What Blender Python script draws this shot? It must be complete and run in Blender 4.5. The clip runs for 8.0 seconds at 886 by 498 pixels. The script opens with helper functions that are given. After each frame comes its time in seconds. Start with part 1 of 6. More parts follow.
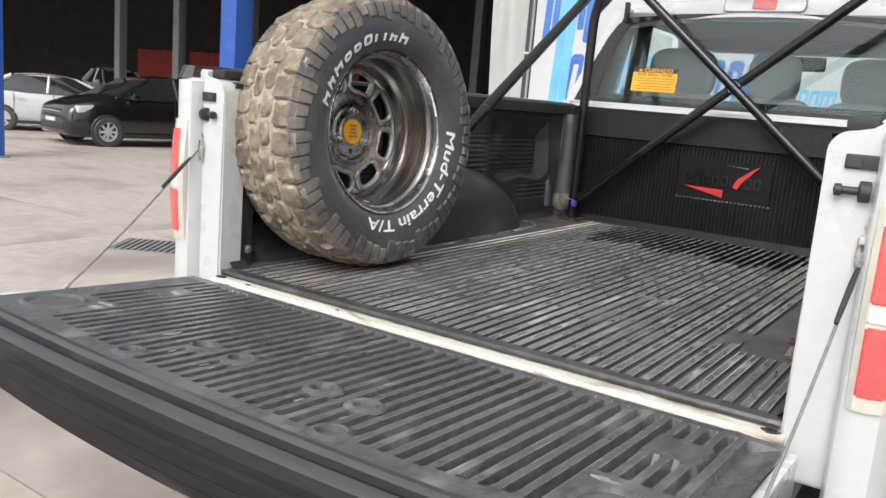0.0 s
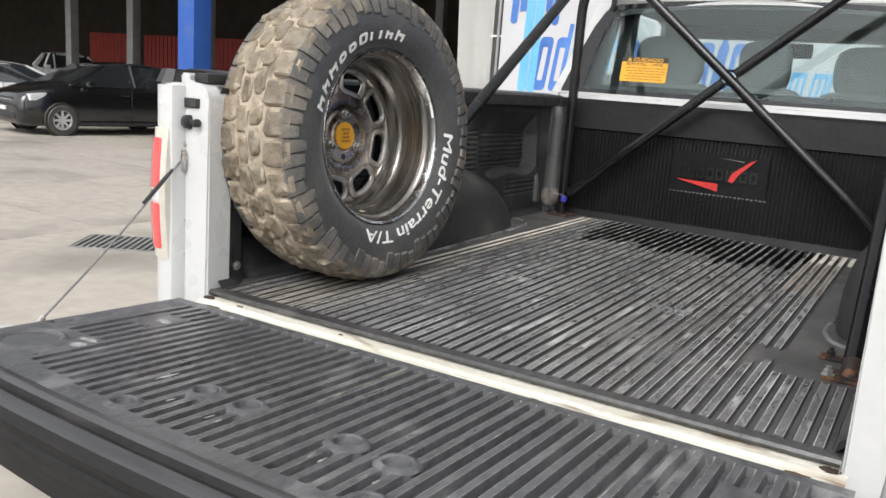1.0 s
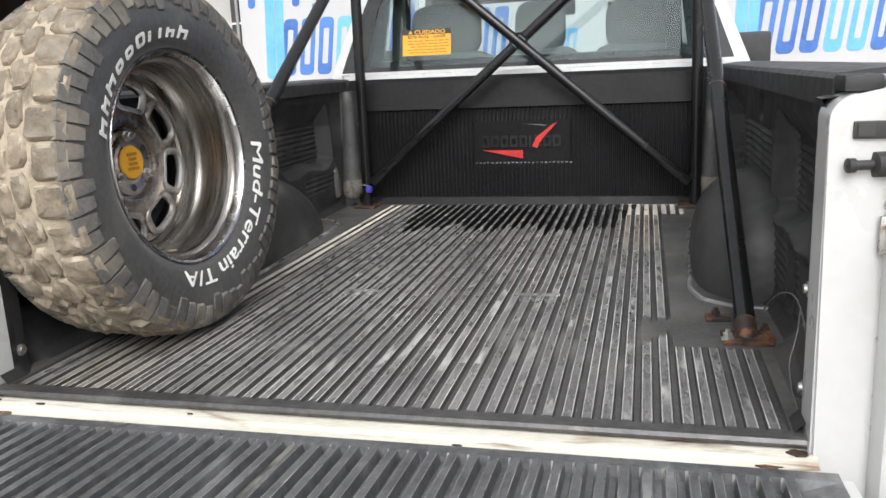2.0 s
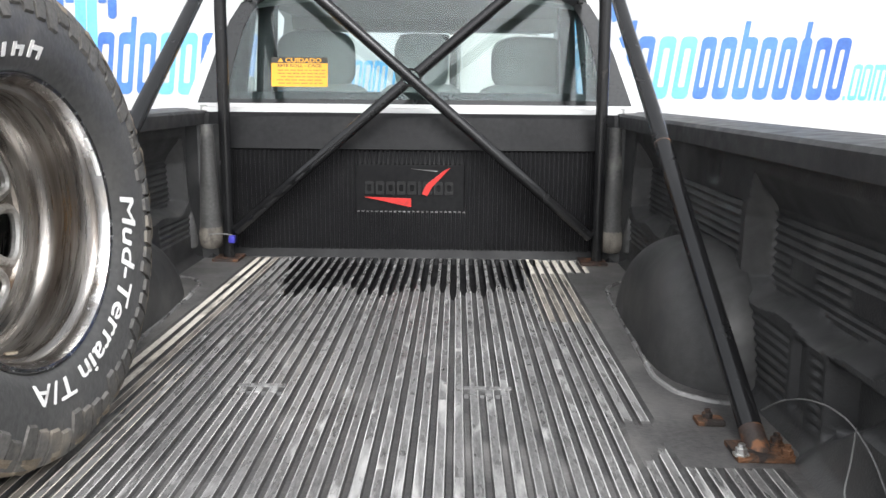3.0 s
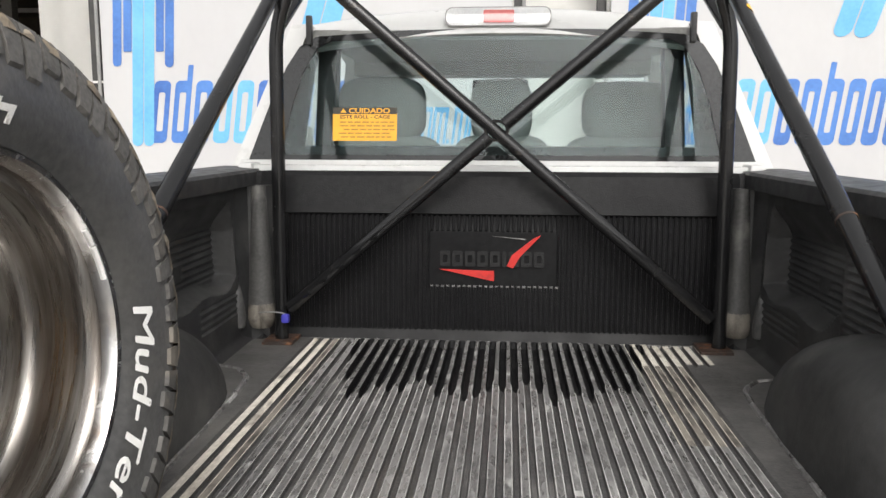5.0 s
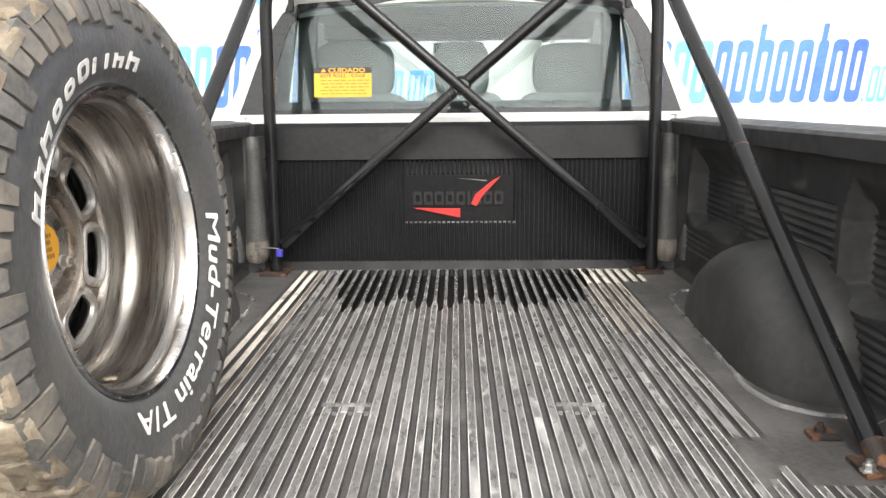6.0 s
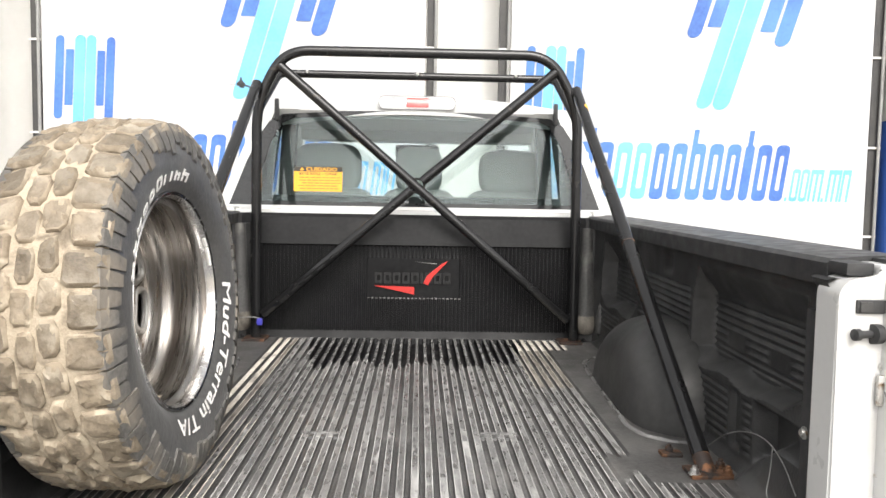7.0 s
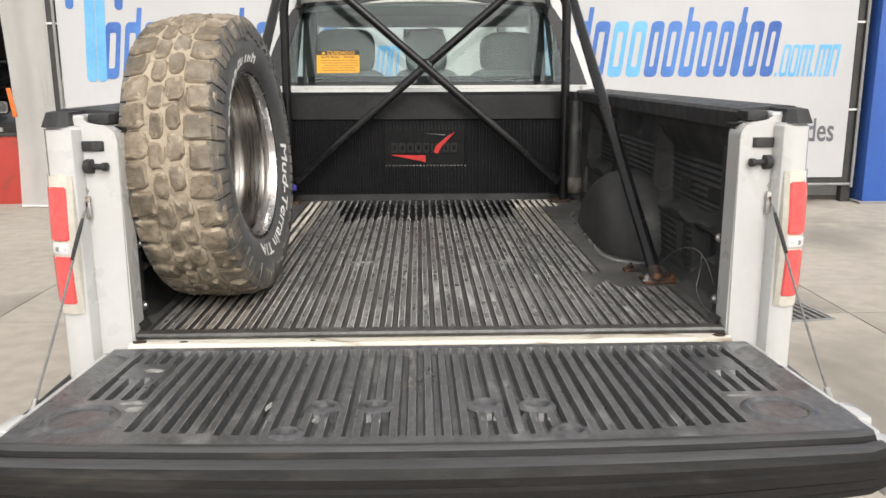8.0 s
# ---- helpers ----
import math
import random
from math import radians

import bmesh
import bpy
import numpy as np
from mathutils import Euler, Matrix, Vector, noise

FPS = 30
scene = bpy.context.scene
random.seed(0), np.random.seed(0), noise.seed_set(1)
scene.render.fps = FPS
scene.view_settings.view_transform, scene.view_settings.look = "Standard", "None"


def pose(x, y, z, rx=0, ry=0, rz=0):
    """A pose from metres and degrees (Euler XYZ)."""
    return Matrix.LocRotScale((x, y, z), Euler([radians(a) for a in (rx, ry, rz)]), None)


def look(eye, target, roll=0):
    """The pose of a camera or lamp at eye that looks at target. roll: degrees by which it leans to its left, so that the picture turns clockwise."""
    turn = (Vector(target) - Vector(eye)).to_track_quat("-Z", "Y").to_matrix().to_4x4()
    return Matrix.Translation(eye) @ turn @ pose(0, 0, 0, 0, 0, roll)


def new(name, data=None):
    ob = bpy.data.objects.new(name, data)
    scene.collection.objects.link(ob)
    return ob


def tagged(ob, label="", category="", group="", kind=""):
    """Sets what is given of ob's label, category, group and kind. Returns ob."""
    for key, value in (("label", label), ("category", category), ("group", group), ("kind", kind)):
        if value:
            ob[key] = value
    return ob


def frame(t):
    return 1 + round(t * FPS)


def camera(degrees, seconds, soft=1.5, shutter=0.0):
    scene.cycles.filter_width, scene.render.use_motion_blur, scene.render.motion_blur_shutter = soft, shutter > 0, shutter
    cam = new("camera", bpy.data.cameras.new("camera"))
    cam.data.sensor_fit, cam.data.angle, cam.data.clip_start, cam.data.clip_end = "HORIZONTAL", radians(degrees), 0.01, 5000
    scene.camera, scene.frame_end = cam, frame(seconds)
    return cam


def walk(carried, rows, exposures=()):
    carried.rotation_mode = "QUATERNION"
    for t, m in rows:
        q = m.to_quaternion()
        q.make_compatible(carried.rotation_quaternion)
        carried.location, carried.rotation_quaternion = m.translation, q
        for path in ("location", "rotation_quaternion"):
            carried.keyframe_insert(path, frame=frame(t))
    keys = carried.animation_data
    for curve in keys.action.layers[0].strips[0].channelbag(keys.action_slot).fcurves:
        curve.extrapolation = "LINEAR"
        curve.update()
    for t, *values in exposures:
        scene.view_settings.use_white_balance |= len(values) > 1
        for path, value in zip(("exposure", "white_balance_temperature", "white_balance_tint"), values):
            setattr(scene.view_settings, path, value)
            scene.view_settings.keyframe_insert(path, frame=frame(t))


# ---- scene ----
cam = camera(57.4, 8.0)
PATH = [
    (0, (1.01, -1.534, 1.426), (-0.084, 0.101, 1.066), 4.8),
    (0.5, (0.982, -1.506, 1.43), (-0.101, 0.135, 1.064), 4.3),
    (1, (0.822, -1.466, 1.476), (-0.188, 0.214, 1.077), 4.2),
    (1.3, (0.695, -1.429, 1.495), (-0.165, 0.336, 1.115), 0.8),
    (1.5, (0.632, -1.394, 1.494), (-0.119, 0.42, 1.115), -0.6),
    (1.7, (0.588, -1.353, 1.492), (-0.044, 0.498, 1.074), -2.5),
    (2.8, (0.24, -0.975, 1.509), (0.102, 0.972, 1.074), 1.1),
    (3, (0.174, -0.903, 1.535), (0.143, 1.061, 1.155), 0.5),
    (3.2, (0.134, -0.856, 1.538), (0.191, 1.12, 1.236), 2.6),
    (3.5, (0.114, -0.725, 1.602), (0.212, 1.263, 1.409), 2.5),
    (3.8, (0.09, -0.583, 1.64), (0.165, 1.415, 1.593), 2.5),
    (4, (0.07, -0.509, 1.643), (0.12, 1.491, 1.664), 2.6),
    (4.5, (0.048, -0.399, 1.601), (-0.018, 1.595, 1.46), 1.8),
    (4.7, (0.048, -0.388, 1.589), (-0.102, 1.597, 1.388), 0.5),
    (5.8, (-0.002, -0.737, 1.531), (-0.153, 1.221, 1.148), -0.5),
    (6, (-0.009, -0.847, 1.531), (-0.046, 1.12, 1.173), -0.55),
    (6.2, (-0.003, -0.988, 1.553), (0.085, 0.98, 1.204), -0.5),
    (6.5, (-0.012, -1.117, 1.58), (0.136, 0.854, 1.275), -0.5),
    (7, (0.018, -1.423, 1.58), (0.078, 0.571, 1.429), 1.0),
    (7.2, (-0.023, -1.554, 1.567), (-0.026, 0.435, 1.355), 0.8),
    (7.5, (-0.013, -1.698, 1.558), (-0.052, 0.27, 1.203), -0.2),
    (7.7, (-0.021, -1.825, 1.564), (-0.032, 0.139, 1.189), 0.0),
    (8, (-0.03, -2.013, 1.555), (0.025, -0.06, 1.128), -0.2),
]
walk(cam, [(t, look(eye, aim, roll)) for t, eye, aim, roll in PATH],
     exposures=[(0.0, 0.53, 6350, 10), (1.5, 0.5, 6350, 10), (3.0, 1.0, 6250, 10), (3.5, 1.0, 6300, 10), (4.0, 0.44, 6400, 10), (4.5, 0.3, 6500, 10), (6.0, 1.22, 6650, 10), (7.0, 1.04, 6650, 10), (7.5, 0.7, 6650, 10), (8.0, 0.4, 6700, 10)])

# ---------------------------------------------------------------- light
SUN_ELEV, SUN_TURN = radians(46), radians(169)
world = bpy.data.worlds.new("overcast_sky")
scene.world = world
world.use_nodes = True
wn, wl = world.node_tree.nodes, world.node_tree.links
sky = wn.new("ShaderNodeTexSky")
sky.sky_type = "NISHITA"
sky.sun_disc = False
sky.sun_elevation, sky.sun_rotation = SUN_ELEV, SUN_TURN
sky.dust_density, sky.air_density, sky.ozone_density = 4.0, 1.4, 1.0
veil = wn.new("ShaderNodeHueSaturation")
veil.inputs["Saturation"].default_value = 0.06
wl.new(sky.outputs[0], veil.inputs["Color"])
wl.new(veil.outputs[0], wn["Background"].inputs["Color"])
wn["Background"].inputs["Strength"].default_value = 0.15
sun_data = bpy.data.lights.new("sun", "SUN")
sun_data.energy, sun_data.angle, sun_data.color = 1.0, radians(40), (1.0, 0.96, 0.9)
sun = new("sun", sun_data)
sun.matrix_world = look((math.sin(SUN_TURN) * math.cos(SUN_ELEV) * 40, math.cos(SUN_TURN) * math.cos(SUN_ELEV) * 40,
                         math.sin(SUN_ELEV) * 40), (0, 0, 0))


# ---------------------------------------------------------------- materials
def surf(name, base, other, scale=6.0, rough=(0.5, 0.7), metal=0.0, bump=0.0, bump_scale=60.0, stretch=(1, 1, 1),
         spots=None, spot_scale=2.0, spot_range=(0.55, 0.7), coat=0.0, random_tone=0.0, grain=0.25, spec=0.5,
         wear=None, wear_scale=1.0, wear_range=(0.5, 0.7), island=0.0, sheen=0.0):
    """A surface of two tones, with fine grain, an optional third tone in patches, uneven gloss and relief."""
    m = bpy.data.materials.new(name)
    m.use_nodes = True
    n, l = m.node_tree.nodes, m.node_tree.links
    b = n["Principled BSDF"]
    co = n.new("ShaderNodeTexCoord")
    mp = n.new("ShaderNodeMapping")
    mp.inputs["Scale"].default_value = stretch
    l.new(co.outputs["Object"], mp.inputs["Vector"])
    if random_tone:
        # each piece takes its stains from elsewhere in the pattern
        piece, away = n.new("ShaderNodeObjectInfo"), n.new("ShaderNodeVectorMath")
        away.operation = "MULTIPLY"
        away.inputs[1].default_value = (37.0, 53.0, 0.0)
        l.new(piece.outputs["Random"], away.inputs[0])
        l.new(away.outputs[0], mp.inputs["Location"])

    def noise_at(sc, detail=5.0, dist=0.0):
        t = n.new("ShaderNodeTexNoise")
        t.inputs["Scale"].default_value, t.inputs["Detail"].default_value = sc, detail
        t.inputs["Distortion"].default_value = dist
        l.new(mp.outputs[0], t.inputs["Vector"])
        return t.outputs["Fac"]

    def ramp(fac, lo, hi):
        r = n.new("ShaderNodeMapRange")
        r.inputs["From Min"].default_value, r.inputs["From Max"].default_value = lo, hi
        l.new(fac, r.inputs["Value"])
        return r.outputs[0]

    def blend(fac, c1, c2, kind="MIX"):
        x = n.new("ShaderNodeMix")
        x.data_type, x.blend_type = "RGBA", kind
        for sock, c in ((x.inputs["Factor"], fac), (x.inputs["A"], c1), (x.inputs["B"], c2)):
            if isinstance(c, (tuple, list)):
                sock.default_value = (*c, 1)
            elif isinstance(c, float):
                sock.default_value = c
            else:
                l.new(c, sock)
        return x.outputs["Result"]

    big = noise_at(scale)
    fine = noise_at(scale * 14, 3.0)
    col = blend(ramp(big, 0.35, 0.65), base, other)
    col = blend(ramp(fine, 0.3, 0.7), col, blend(grain, col, tuple(min(1, v * 1.8 + 0.01) for v in other)))
    if spots:
        col = blend(ramp(noise_at(spot_scale, 8.0, 0.4), *spot_range), col, spots)
    if wear:
        col = blend(ramp(noise_at(wear_scale, 6.0, 0.2), *wear_range), col, wear)
    if island:
        geo = n.new("ShaderNodeNewGeometry")
        vary = n.new("ShaderNodeMapRange")
        vary.inputs["To Min"].default_value, vary.inputs["To Max"].default_value = 1 - island, 1 + island * 0.5
        l.new(geo.outputs["Random Per Island"], vary.inputs["Value"])
        tint = n.new("ShaderNodeHueSaturation")
        l.new(vary.outputs[0], tint.inputs["Value"])
        l.new(col, tint.inputs["Color"])
        col = tint.outputs[0]
    if random_tone:
        info = n.new("ShaderNodeObjectInfo")
        tone = n.new("ShaderNodeMapRange")
        tone.inputs["To Min"].default_value, tone.inputs["To Max"].default_value = 1 - random_tone, 1.0
        l.new(info.outputs["Random"], tone.inputs["Value"])
        hue = n.new("ShaderNodeHueSaturation")
        l.new(tone.outputs[0], hue.inputs["Value"])
        l.new(col, hue.inputs["Color"])
        col = hue.outputs[0]
    l.new(col, b.inputs["Base Color"])
    r = n.new("ShaderNodeMapRange")
    r.inputs["From Min"].default_value, r.inputs["From Max"].default_value = 0.3, 0.7
    r.inputs["To Min"].default_value, r.inputs["To Max"].default_value = rough
    l.new(noise_at(scale * 3), r.inputs["Value"])
    l.new(r.outputs[0], b.inputs["Roughness"])
    b.inputs["Metallic"].default_value = metal
    b.inputs["Coat Weight"].default_value = coat
    b.inputs["Coat Roughness"].default_value = 0.08
    b.inputs["Specular IOR Level"].default_value = spec
    b.inputs["Sheen Weight"].default_value, b.inputs["Sheen Roughness"].default_value = sheen, 0.4
    if bump:
        bp = n.new("ShaderNodeBump")
        bp.inputs["Strength"].default_value, bp.inputs["Distance"].default_value = bump, 0.004
        l.new(noise_at(bump_scale, 4.0), bp.inputs["Height"])
        l.new(bp.outputs[0], b.inputs["Normal"])
    return m


def glass(name, tint, rough=0.0):
    m = bpy.data.materials.new(name)
    m.use_nodes = True
    b = m.node_tree.nodes["Principled BSDF"]
    b.inputs["Base Color"].default_value = (*tint, 1)
    b.inputs["Roughness"].default_value = rough
    b.inputs["Transmission Weight"].default_value = 1.0
    b.inputs["IOR"].default_value = 1.45
    return m


WHITE_PAINT = surf("white_car_paint", (0.585, 0.585, 0.578), (0.55, 0.55, 0.54), 3, (0.25, 0.35), coat=0.6,
                   spots=(0.58, 0.57, 0.53), spot_scale=5, spot_range=(0.62, 0.8), grain=0.05)
SILL_PAINT = surf("grimy_cream_paint", (0.62, 0.6, 0.535), (0.52, 0.495, 0.42), 9, (0.35, 0.6), bump=0.1, stretch=(0.4, 2, 2),
                  spots=(0.2, 0.13, 0.075), spot_scale=12, spot_range=(0.58, 0.7), grain=0.25)
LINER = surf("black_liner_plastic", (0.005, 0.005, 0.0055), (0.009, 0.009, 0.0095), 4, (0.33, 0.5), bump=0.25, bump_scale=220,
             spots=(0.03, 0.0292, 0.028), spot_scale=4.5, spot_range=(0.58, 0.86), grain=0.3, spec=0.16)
# one liner plastic, two tones: the sides' light is put into a paler copy
LINER_SIDE = surf("dusty_lit_side_plastic", (0.014, 0.014, 0.0145), (0.028, 0.028, 0.0285), 4, (0.3, 0.46), bump=0.25, bump_scale=220,
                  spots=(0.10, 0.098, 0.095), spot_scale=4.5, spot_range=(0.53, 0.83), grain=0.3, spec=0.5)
LINER_BOX = surf("scuffed_and_lit_liner_plastic", (0.026, 0.0257, 0.0254), (0.046, 0.0456, 0.045), 3, (0.38, 0.52), bump=0.15, bump_scale=220,
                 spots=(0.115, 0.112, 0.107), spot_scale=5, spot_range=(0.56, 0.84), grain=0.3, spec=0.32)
LINER_FLOOR = surf("scuffed_liner_floor", (0.022, 0.0212, 0.0207), (0.046, 0.0444, 0.0435), 6, (0.28, 0.45), bump=0.3, bump_scale=140,
                   spots=(0.17, 0.163, 0.157), spot_scale=7, spot_range=(0.54, 0.8), stretch=(1, 0.6, 1), grain=0.5, spec=0.6)
LINER_FLAT = surf("dusty_flat_liner", (0.042, 0.0402, 0.039), (0.078, 0.075, 0.073), 5, (0.34, 0.5), bump=0.25, bump_scale=140,
                  spots=(0.17, 0.162, 0.152), spot_scale=5, spot_range=(0.52, 0.82), grain=0.45, spec=0.5)
LINER_WORN_GLINT = surf("worn_and_glinting_ridge", (0.05, 0.0485, 0.0475), (0.115, 0.112, 0.11), 11, (0.2, 0.38), bump=0.35, bump_scale=140,
                  spots=(0.42, 0.412, 0.4), spot_scale=20, spot_range=(0.57, 0.72), stretch=(1.4, 0.4, 1), grain=0.6, spec=0.7,
                  wear=(0.22, 0.215, 0.21), wear_scale=2.4, wear_range=(0.48, 0.68))
LINER_RUBBED = surf("rubbed_liner_ridge", (0.06, 0.0585, 0.0575), (0.145, 0.142, 0.139), 14, (0.24, 0.4), bump=0.35, bump_scale=140,
                    spots=(0.46, 0.452, 0.44), spot_scale=17, spot_range=(0.5, 0.7), stretch=(1.3, 0.3, 1), grain=0.6, spec=0.7)
LINER_EDGE = surf("scraped_ridge_edge", (0.15, 0.147, 0.144), (0.3, 0.295, 0.287), 8, (0.3, 0.45), bump=0.3, bump_scale=160,
                  spots=(0.55, 0.54, 0.525), spot_scale=5, spot_range=(0.46, 0.62), stretch=(1.6, 0.5, 1), grain=0.5, spec=0.7)
LINER_DUSTY = surf("dust_caked_ridge", (0.38, 0.345, 0.29), (0.56, 0.52, 0.46), 9, (0.6, 0.8), bump=0.3, bump_scale=120,
                   spots=(0.07, 0.058, 0.046), spot_scale=13, spot_range=(0.57, 0.7), stretch=(1.5, 0.5, 1), grain=0.4)
LINER_DUSTY2 = surf("pale_worn_plastic", (0.12, 0.106, 0.09), (0.21, 0.19, 0.163), 12, (0.5, 0.7), bump=0.3, stretch=(1.5, 0.6, 1), spots=(0.05, 0.044, 0.038), spot_scale=16, spot_range=(0.5, 0.66))
LINER_CORNER = surf("rubbed_corner_plastic", (0.037, 0.0365, 0.0357), (0.075, 0.0735, 0.0715), 7, (0.36, 0.5), bump=0.2, bump_scale=160,
                    spots=(0.26, 0.25, 0.235), spot_scale=9, spot_range=(0.55, 0.75), grain=0.4)
GATE_CAP = surf("satin_black_cap_plastic", (0.038, 0.038, 0.0396), (0.06, 0.06, 0.062), 3, (0.34, 0.46), bump=0.2, bump_scale=200,
                spots=(0.085, 0.084, 0.083), spot_scale=6, spot_range=(0.6, 0.85), stretch=(0.25, 2, 2), grain=0.3)
GATE_LINER = surf("tailgate_liner_plastic", (0.045, 0.0455, 0.0475), (0.082, 0.0825, 0.0855), 5, (0.26, 0.4), bump=0.25, bump_scale=200,
                  spots=(0.26, 0.26, 0.26), spot_scale=10, spot_range=(0.57, 0.76), stretch=(1, 0.6, 1), grain=0.6, wear=(0.09, 0.09, 0.092), wear_scale=5, wear_range=(0.56, 0.8))
SCUFF_GLINT = surf("grey_scuff_and_glint", (0.1, 0.1, 0.098), (0.34, 0.335, 0.32), 55, (0.5, 0.7), bump=0.3, grain=0.4)
GATE_SCRAPE = surf("scraped_plastic", (0.07, 0.067, 0.06), (0.2, 0.19, 0.16), 26, (0.5, 0.7), bump=0.3, stretch=(2, 0.6, 1), grain=0.4,
                   spots=(0.045, 0.045, 0.046), spot_scale=14, spot_range=(0.48, 0.6))
TUBE = surf("satin_black_tube_paint", (0.005, 0.005, 0.0055), (0.01, 0.01, 0.0105), 8, (0.15, 0.28), bump=0.05, bump_scale=90,
            spots=(0.06, 0.048, 0.038), spot_scale=16, spot_range=(0.66, 0.8), grain=0.2, spec=0.5)
BLACK_TRIM = surf("black_trim_plastic", (0.018, 0.018, 0.019), (0.03, 0.03, 0.031), 8, (0.4, 0.6), bump=0.1, bump_scale=200)
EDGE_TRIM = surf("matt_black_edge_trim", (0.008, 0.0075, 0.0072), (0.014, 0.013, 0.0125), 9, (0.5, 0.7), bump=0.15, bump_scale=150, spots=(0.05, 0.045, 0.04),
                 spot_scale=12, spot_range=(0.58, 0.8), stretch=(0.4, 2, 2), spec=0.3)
RUST = surf("rusty_steel", (0.07, 0.034, 0.017), (0.17, 0.078, 0.036), 34, (0.6, 0.85), bump=0.6, bump_scale=90,
            spots=(0.025, 0.02, 0.018), spot_scale=30, spot_range=(0.44, 0.58), metal=0.2)
RUST_DARK = surf("black_paint_with_rust", (0.02, 0.016, 0.014), (0.05, 0.028, 0.02), 20, (0.45, 0.7), bump=0.3, bump_scale=90,
            spots=(0.2, 0.085, 0.035), spot_scale=30, spot_range=(0.56, 0.68))
STEEL = surf("zinc_bolt_steel", (0.45, 0.44, 0.42), (0.6, 0.59, 0.57), 40, (0.25, 0.45), metal=0.9, spots=(0.3, 0.22, 0.15), spot_scale=60)
RIM_STEEL = surf("worn_chrome_wheel_steel", (0.15, 0.135, 0.122), (0.42, 0.405, 0.385), 3, (0.22, 0.36), metal=1.0, bump=0.03, bump_scale=40,
                 spots=(0.13, 0.098, 0.075), spot_scale=2.5, spot_range=(0.5, 0.85), grain=0.12, stretch=(20, 1, 1))
DISC_STEEL = surf("dirty_brown_wheel_steel", (0.27, 0.235, 0.205), (0.45, 0.41, 0.365), 9, (0.2, 0.36), metal=0.95, bump=0.1, bump_scale=70,
                  spots=(0.1, 0.068, 0.045), spot_scale=14, spot_range=(0.5, 0.7), grain=0.3)
RIM_EDGE = surf("bright_window_edge", (0.42, 0.4, 0.375), (0.56, 0.54, 0.51), 12, (0.34, 0.48), metal=0.9, spots=(0.16, 0.12, 0.09), spot_scale=18, spot_range=(0.56, 0.7))
RIM_BRIGHT = surf("polished_rim_edge", (0.55, 0.54, 0.53), (0.68, 0.67, 0.66), 20, (0.16, 0.3), metal=1.0, spots=(0.2, 0.14, 0.1), spot_scale=15)
RUBBER = surf("black_tyre_rubber", (0.041, 0.0405, 0.0398), (0.064, 0.0628, 0.061), 6, (0.36, 0.5), bump=0.25, bump_scale=120,
              spots=(0.17, 0.155, 0.135), spot_scale=6, spot_range=(0.55, 0.82), grain=0.35, wear=(0.09, 0.083, 0.074), wear_scale=1.6, wear_range=(0.54, 0.8), spec=0.6, sheen=0.12)
TREAD = surf("muddy_tread_rubber", (0.205, 0.168, 0.123), (0.14, 0.113, 0.082), 14, (0.4, 0.75), bump=1.0, bump_scale=75,
             spots=(0.25, 0.205, 0.148), spot_scale=30, spot_range=(0.5, 0.64), grain=0.6, island=0.35, spec=0.45, wear=(0.38, 0.332, 0.262), wear_scale=9, wear_range=(0.5, 0.66))
LUG = surf("dusty_shoulder_rubber", (0.072, 0.0695, 0.066), (0.118, 0.111, 0.101), 9, (0.48, 0.7), bump=0.5, bump_scale=70,
           spots=(0.3, 0.258, 0.205), spot_scale=9, spot_range=(0.52, 0.74), grain=0.4, island=0.25)
TREAD_EDGE = surf("mud_on_block_edges", (0.3, 0.25, 0.185), (0.17, 0.137, 0.1), 30, (0.75, 0.95), bump=1.0, bump_scale=70,
                  spots=(0.43, 0.37, 0.285), spot_scale=26, spot_range=(0.5, 0.66), grain=0.6, island=0.2, spec=0.3)
MUD = surf("dried_mud", (0.4, 0.342, 0.262), (0.28, 0.234, 0.176), 22, (0.85, 1.0), bump=1.0, bump_scale=55,
           spots=(0.11, 0.087, 0.062), spot_scale=16, spot_range=(0.54, 0.66), grain=0.6)
LETTER = surf("white_tyre_lettering", (0.82, 0.81, 0.785), (0.74, 0.725, 0.69), 30, (0.5, 0.7), spots=(0.35, 0.32, 0.28), spot_scale=50, spot_range=(0.62, 0.75))
RED_PLASTIC = surf("red_painted_plastic", (0.55, 0.03, 0.025), (0.45, 0.025, 0.02), 20, (0.35, 0.5), spots=(0.2, 0.03, 0.03), spot_scale=40, spot_range=(0.6, 0.8))
YELLOW = surf("yellow_sticker", (0.85, 0.42, 0.03), (0.8, 0.38, 0.02), 20, (0.4, 0.55), grain=0.05)
INK_FAINT = surf("faded_brown_ink", (0.4, 0.19, 0.02), (0.3, 0.14, 0.02), 90, (0.4, 0.6))
INK = surf("black_ink", (0.025, 0.02, 0.016), (0.035, 0.03, 0.02), 50, (0.4, 0.6))
BLUE_PLUG = surf("blue_plastic", (0.04, 0.04, 0.32), (0.06, 0.055, 0.4), 40, (0.35, 0.5))
RED_LENS = surf("red_lamp_lens", (0.8, 0.11, 0.105), (0.72, 0.09, 0.09), 60, (0.08, 0.16), coat=0.8, grain=0.1)
PALE_RED = surf("pale_red_lens", (0.72, 0.2, 0.19), (0.66, 0.17, 0.165), 60, (0.08, 0.16), coat=0.8, grain=0.1)
CLEAR_LENS = surf("clear_lamp_lens", (0.64, 0.61, 0.535), (0.56, 0.53, 0.46), 50, (0.08, 0.2), coat=0.8, grain=0.2)
GREY_FABRIC = surf("grey_seat_fabric", (0.2, 0.207, 0.203), (0.25, 0.257, 0.253), 30, (0.85, 0.95), bump=0.4, bump_scale=500)
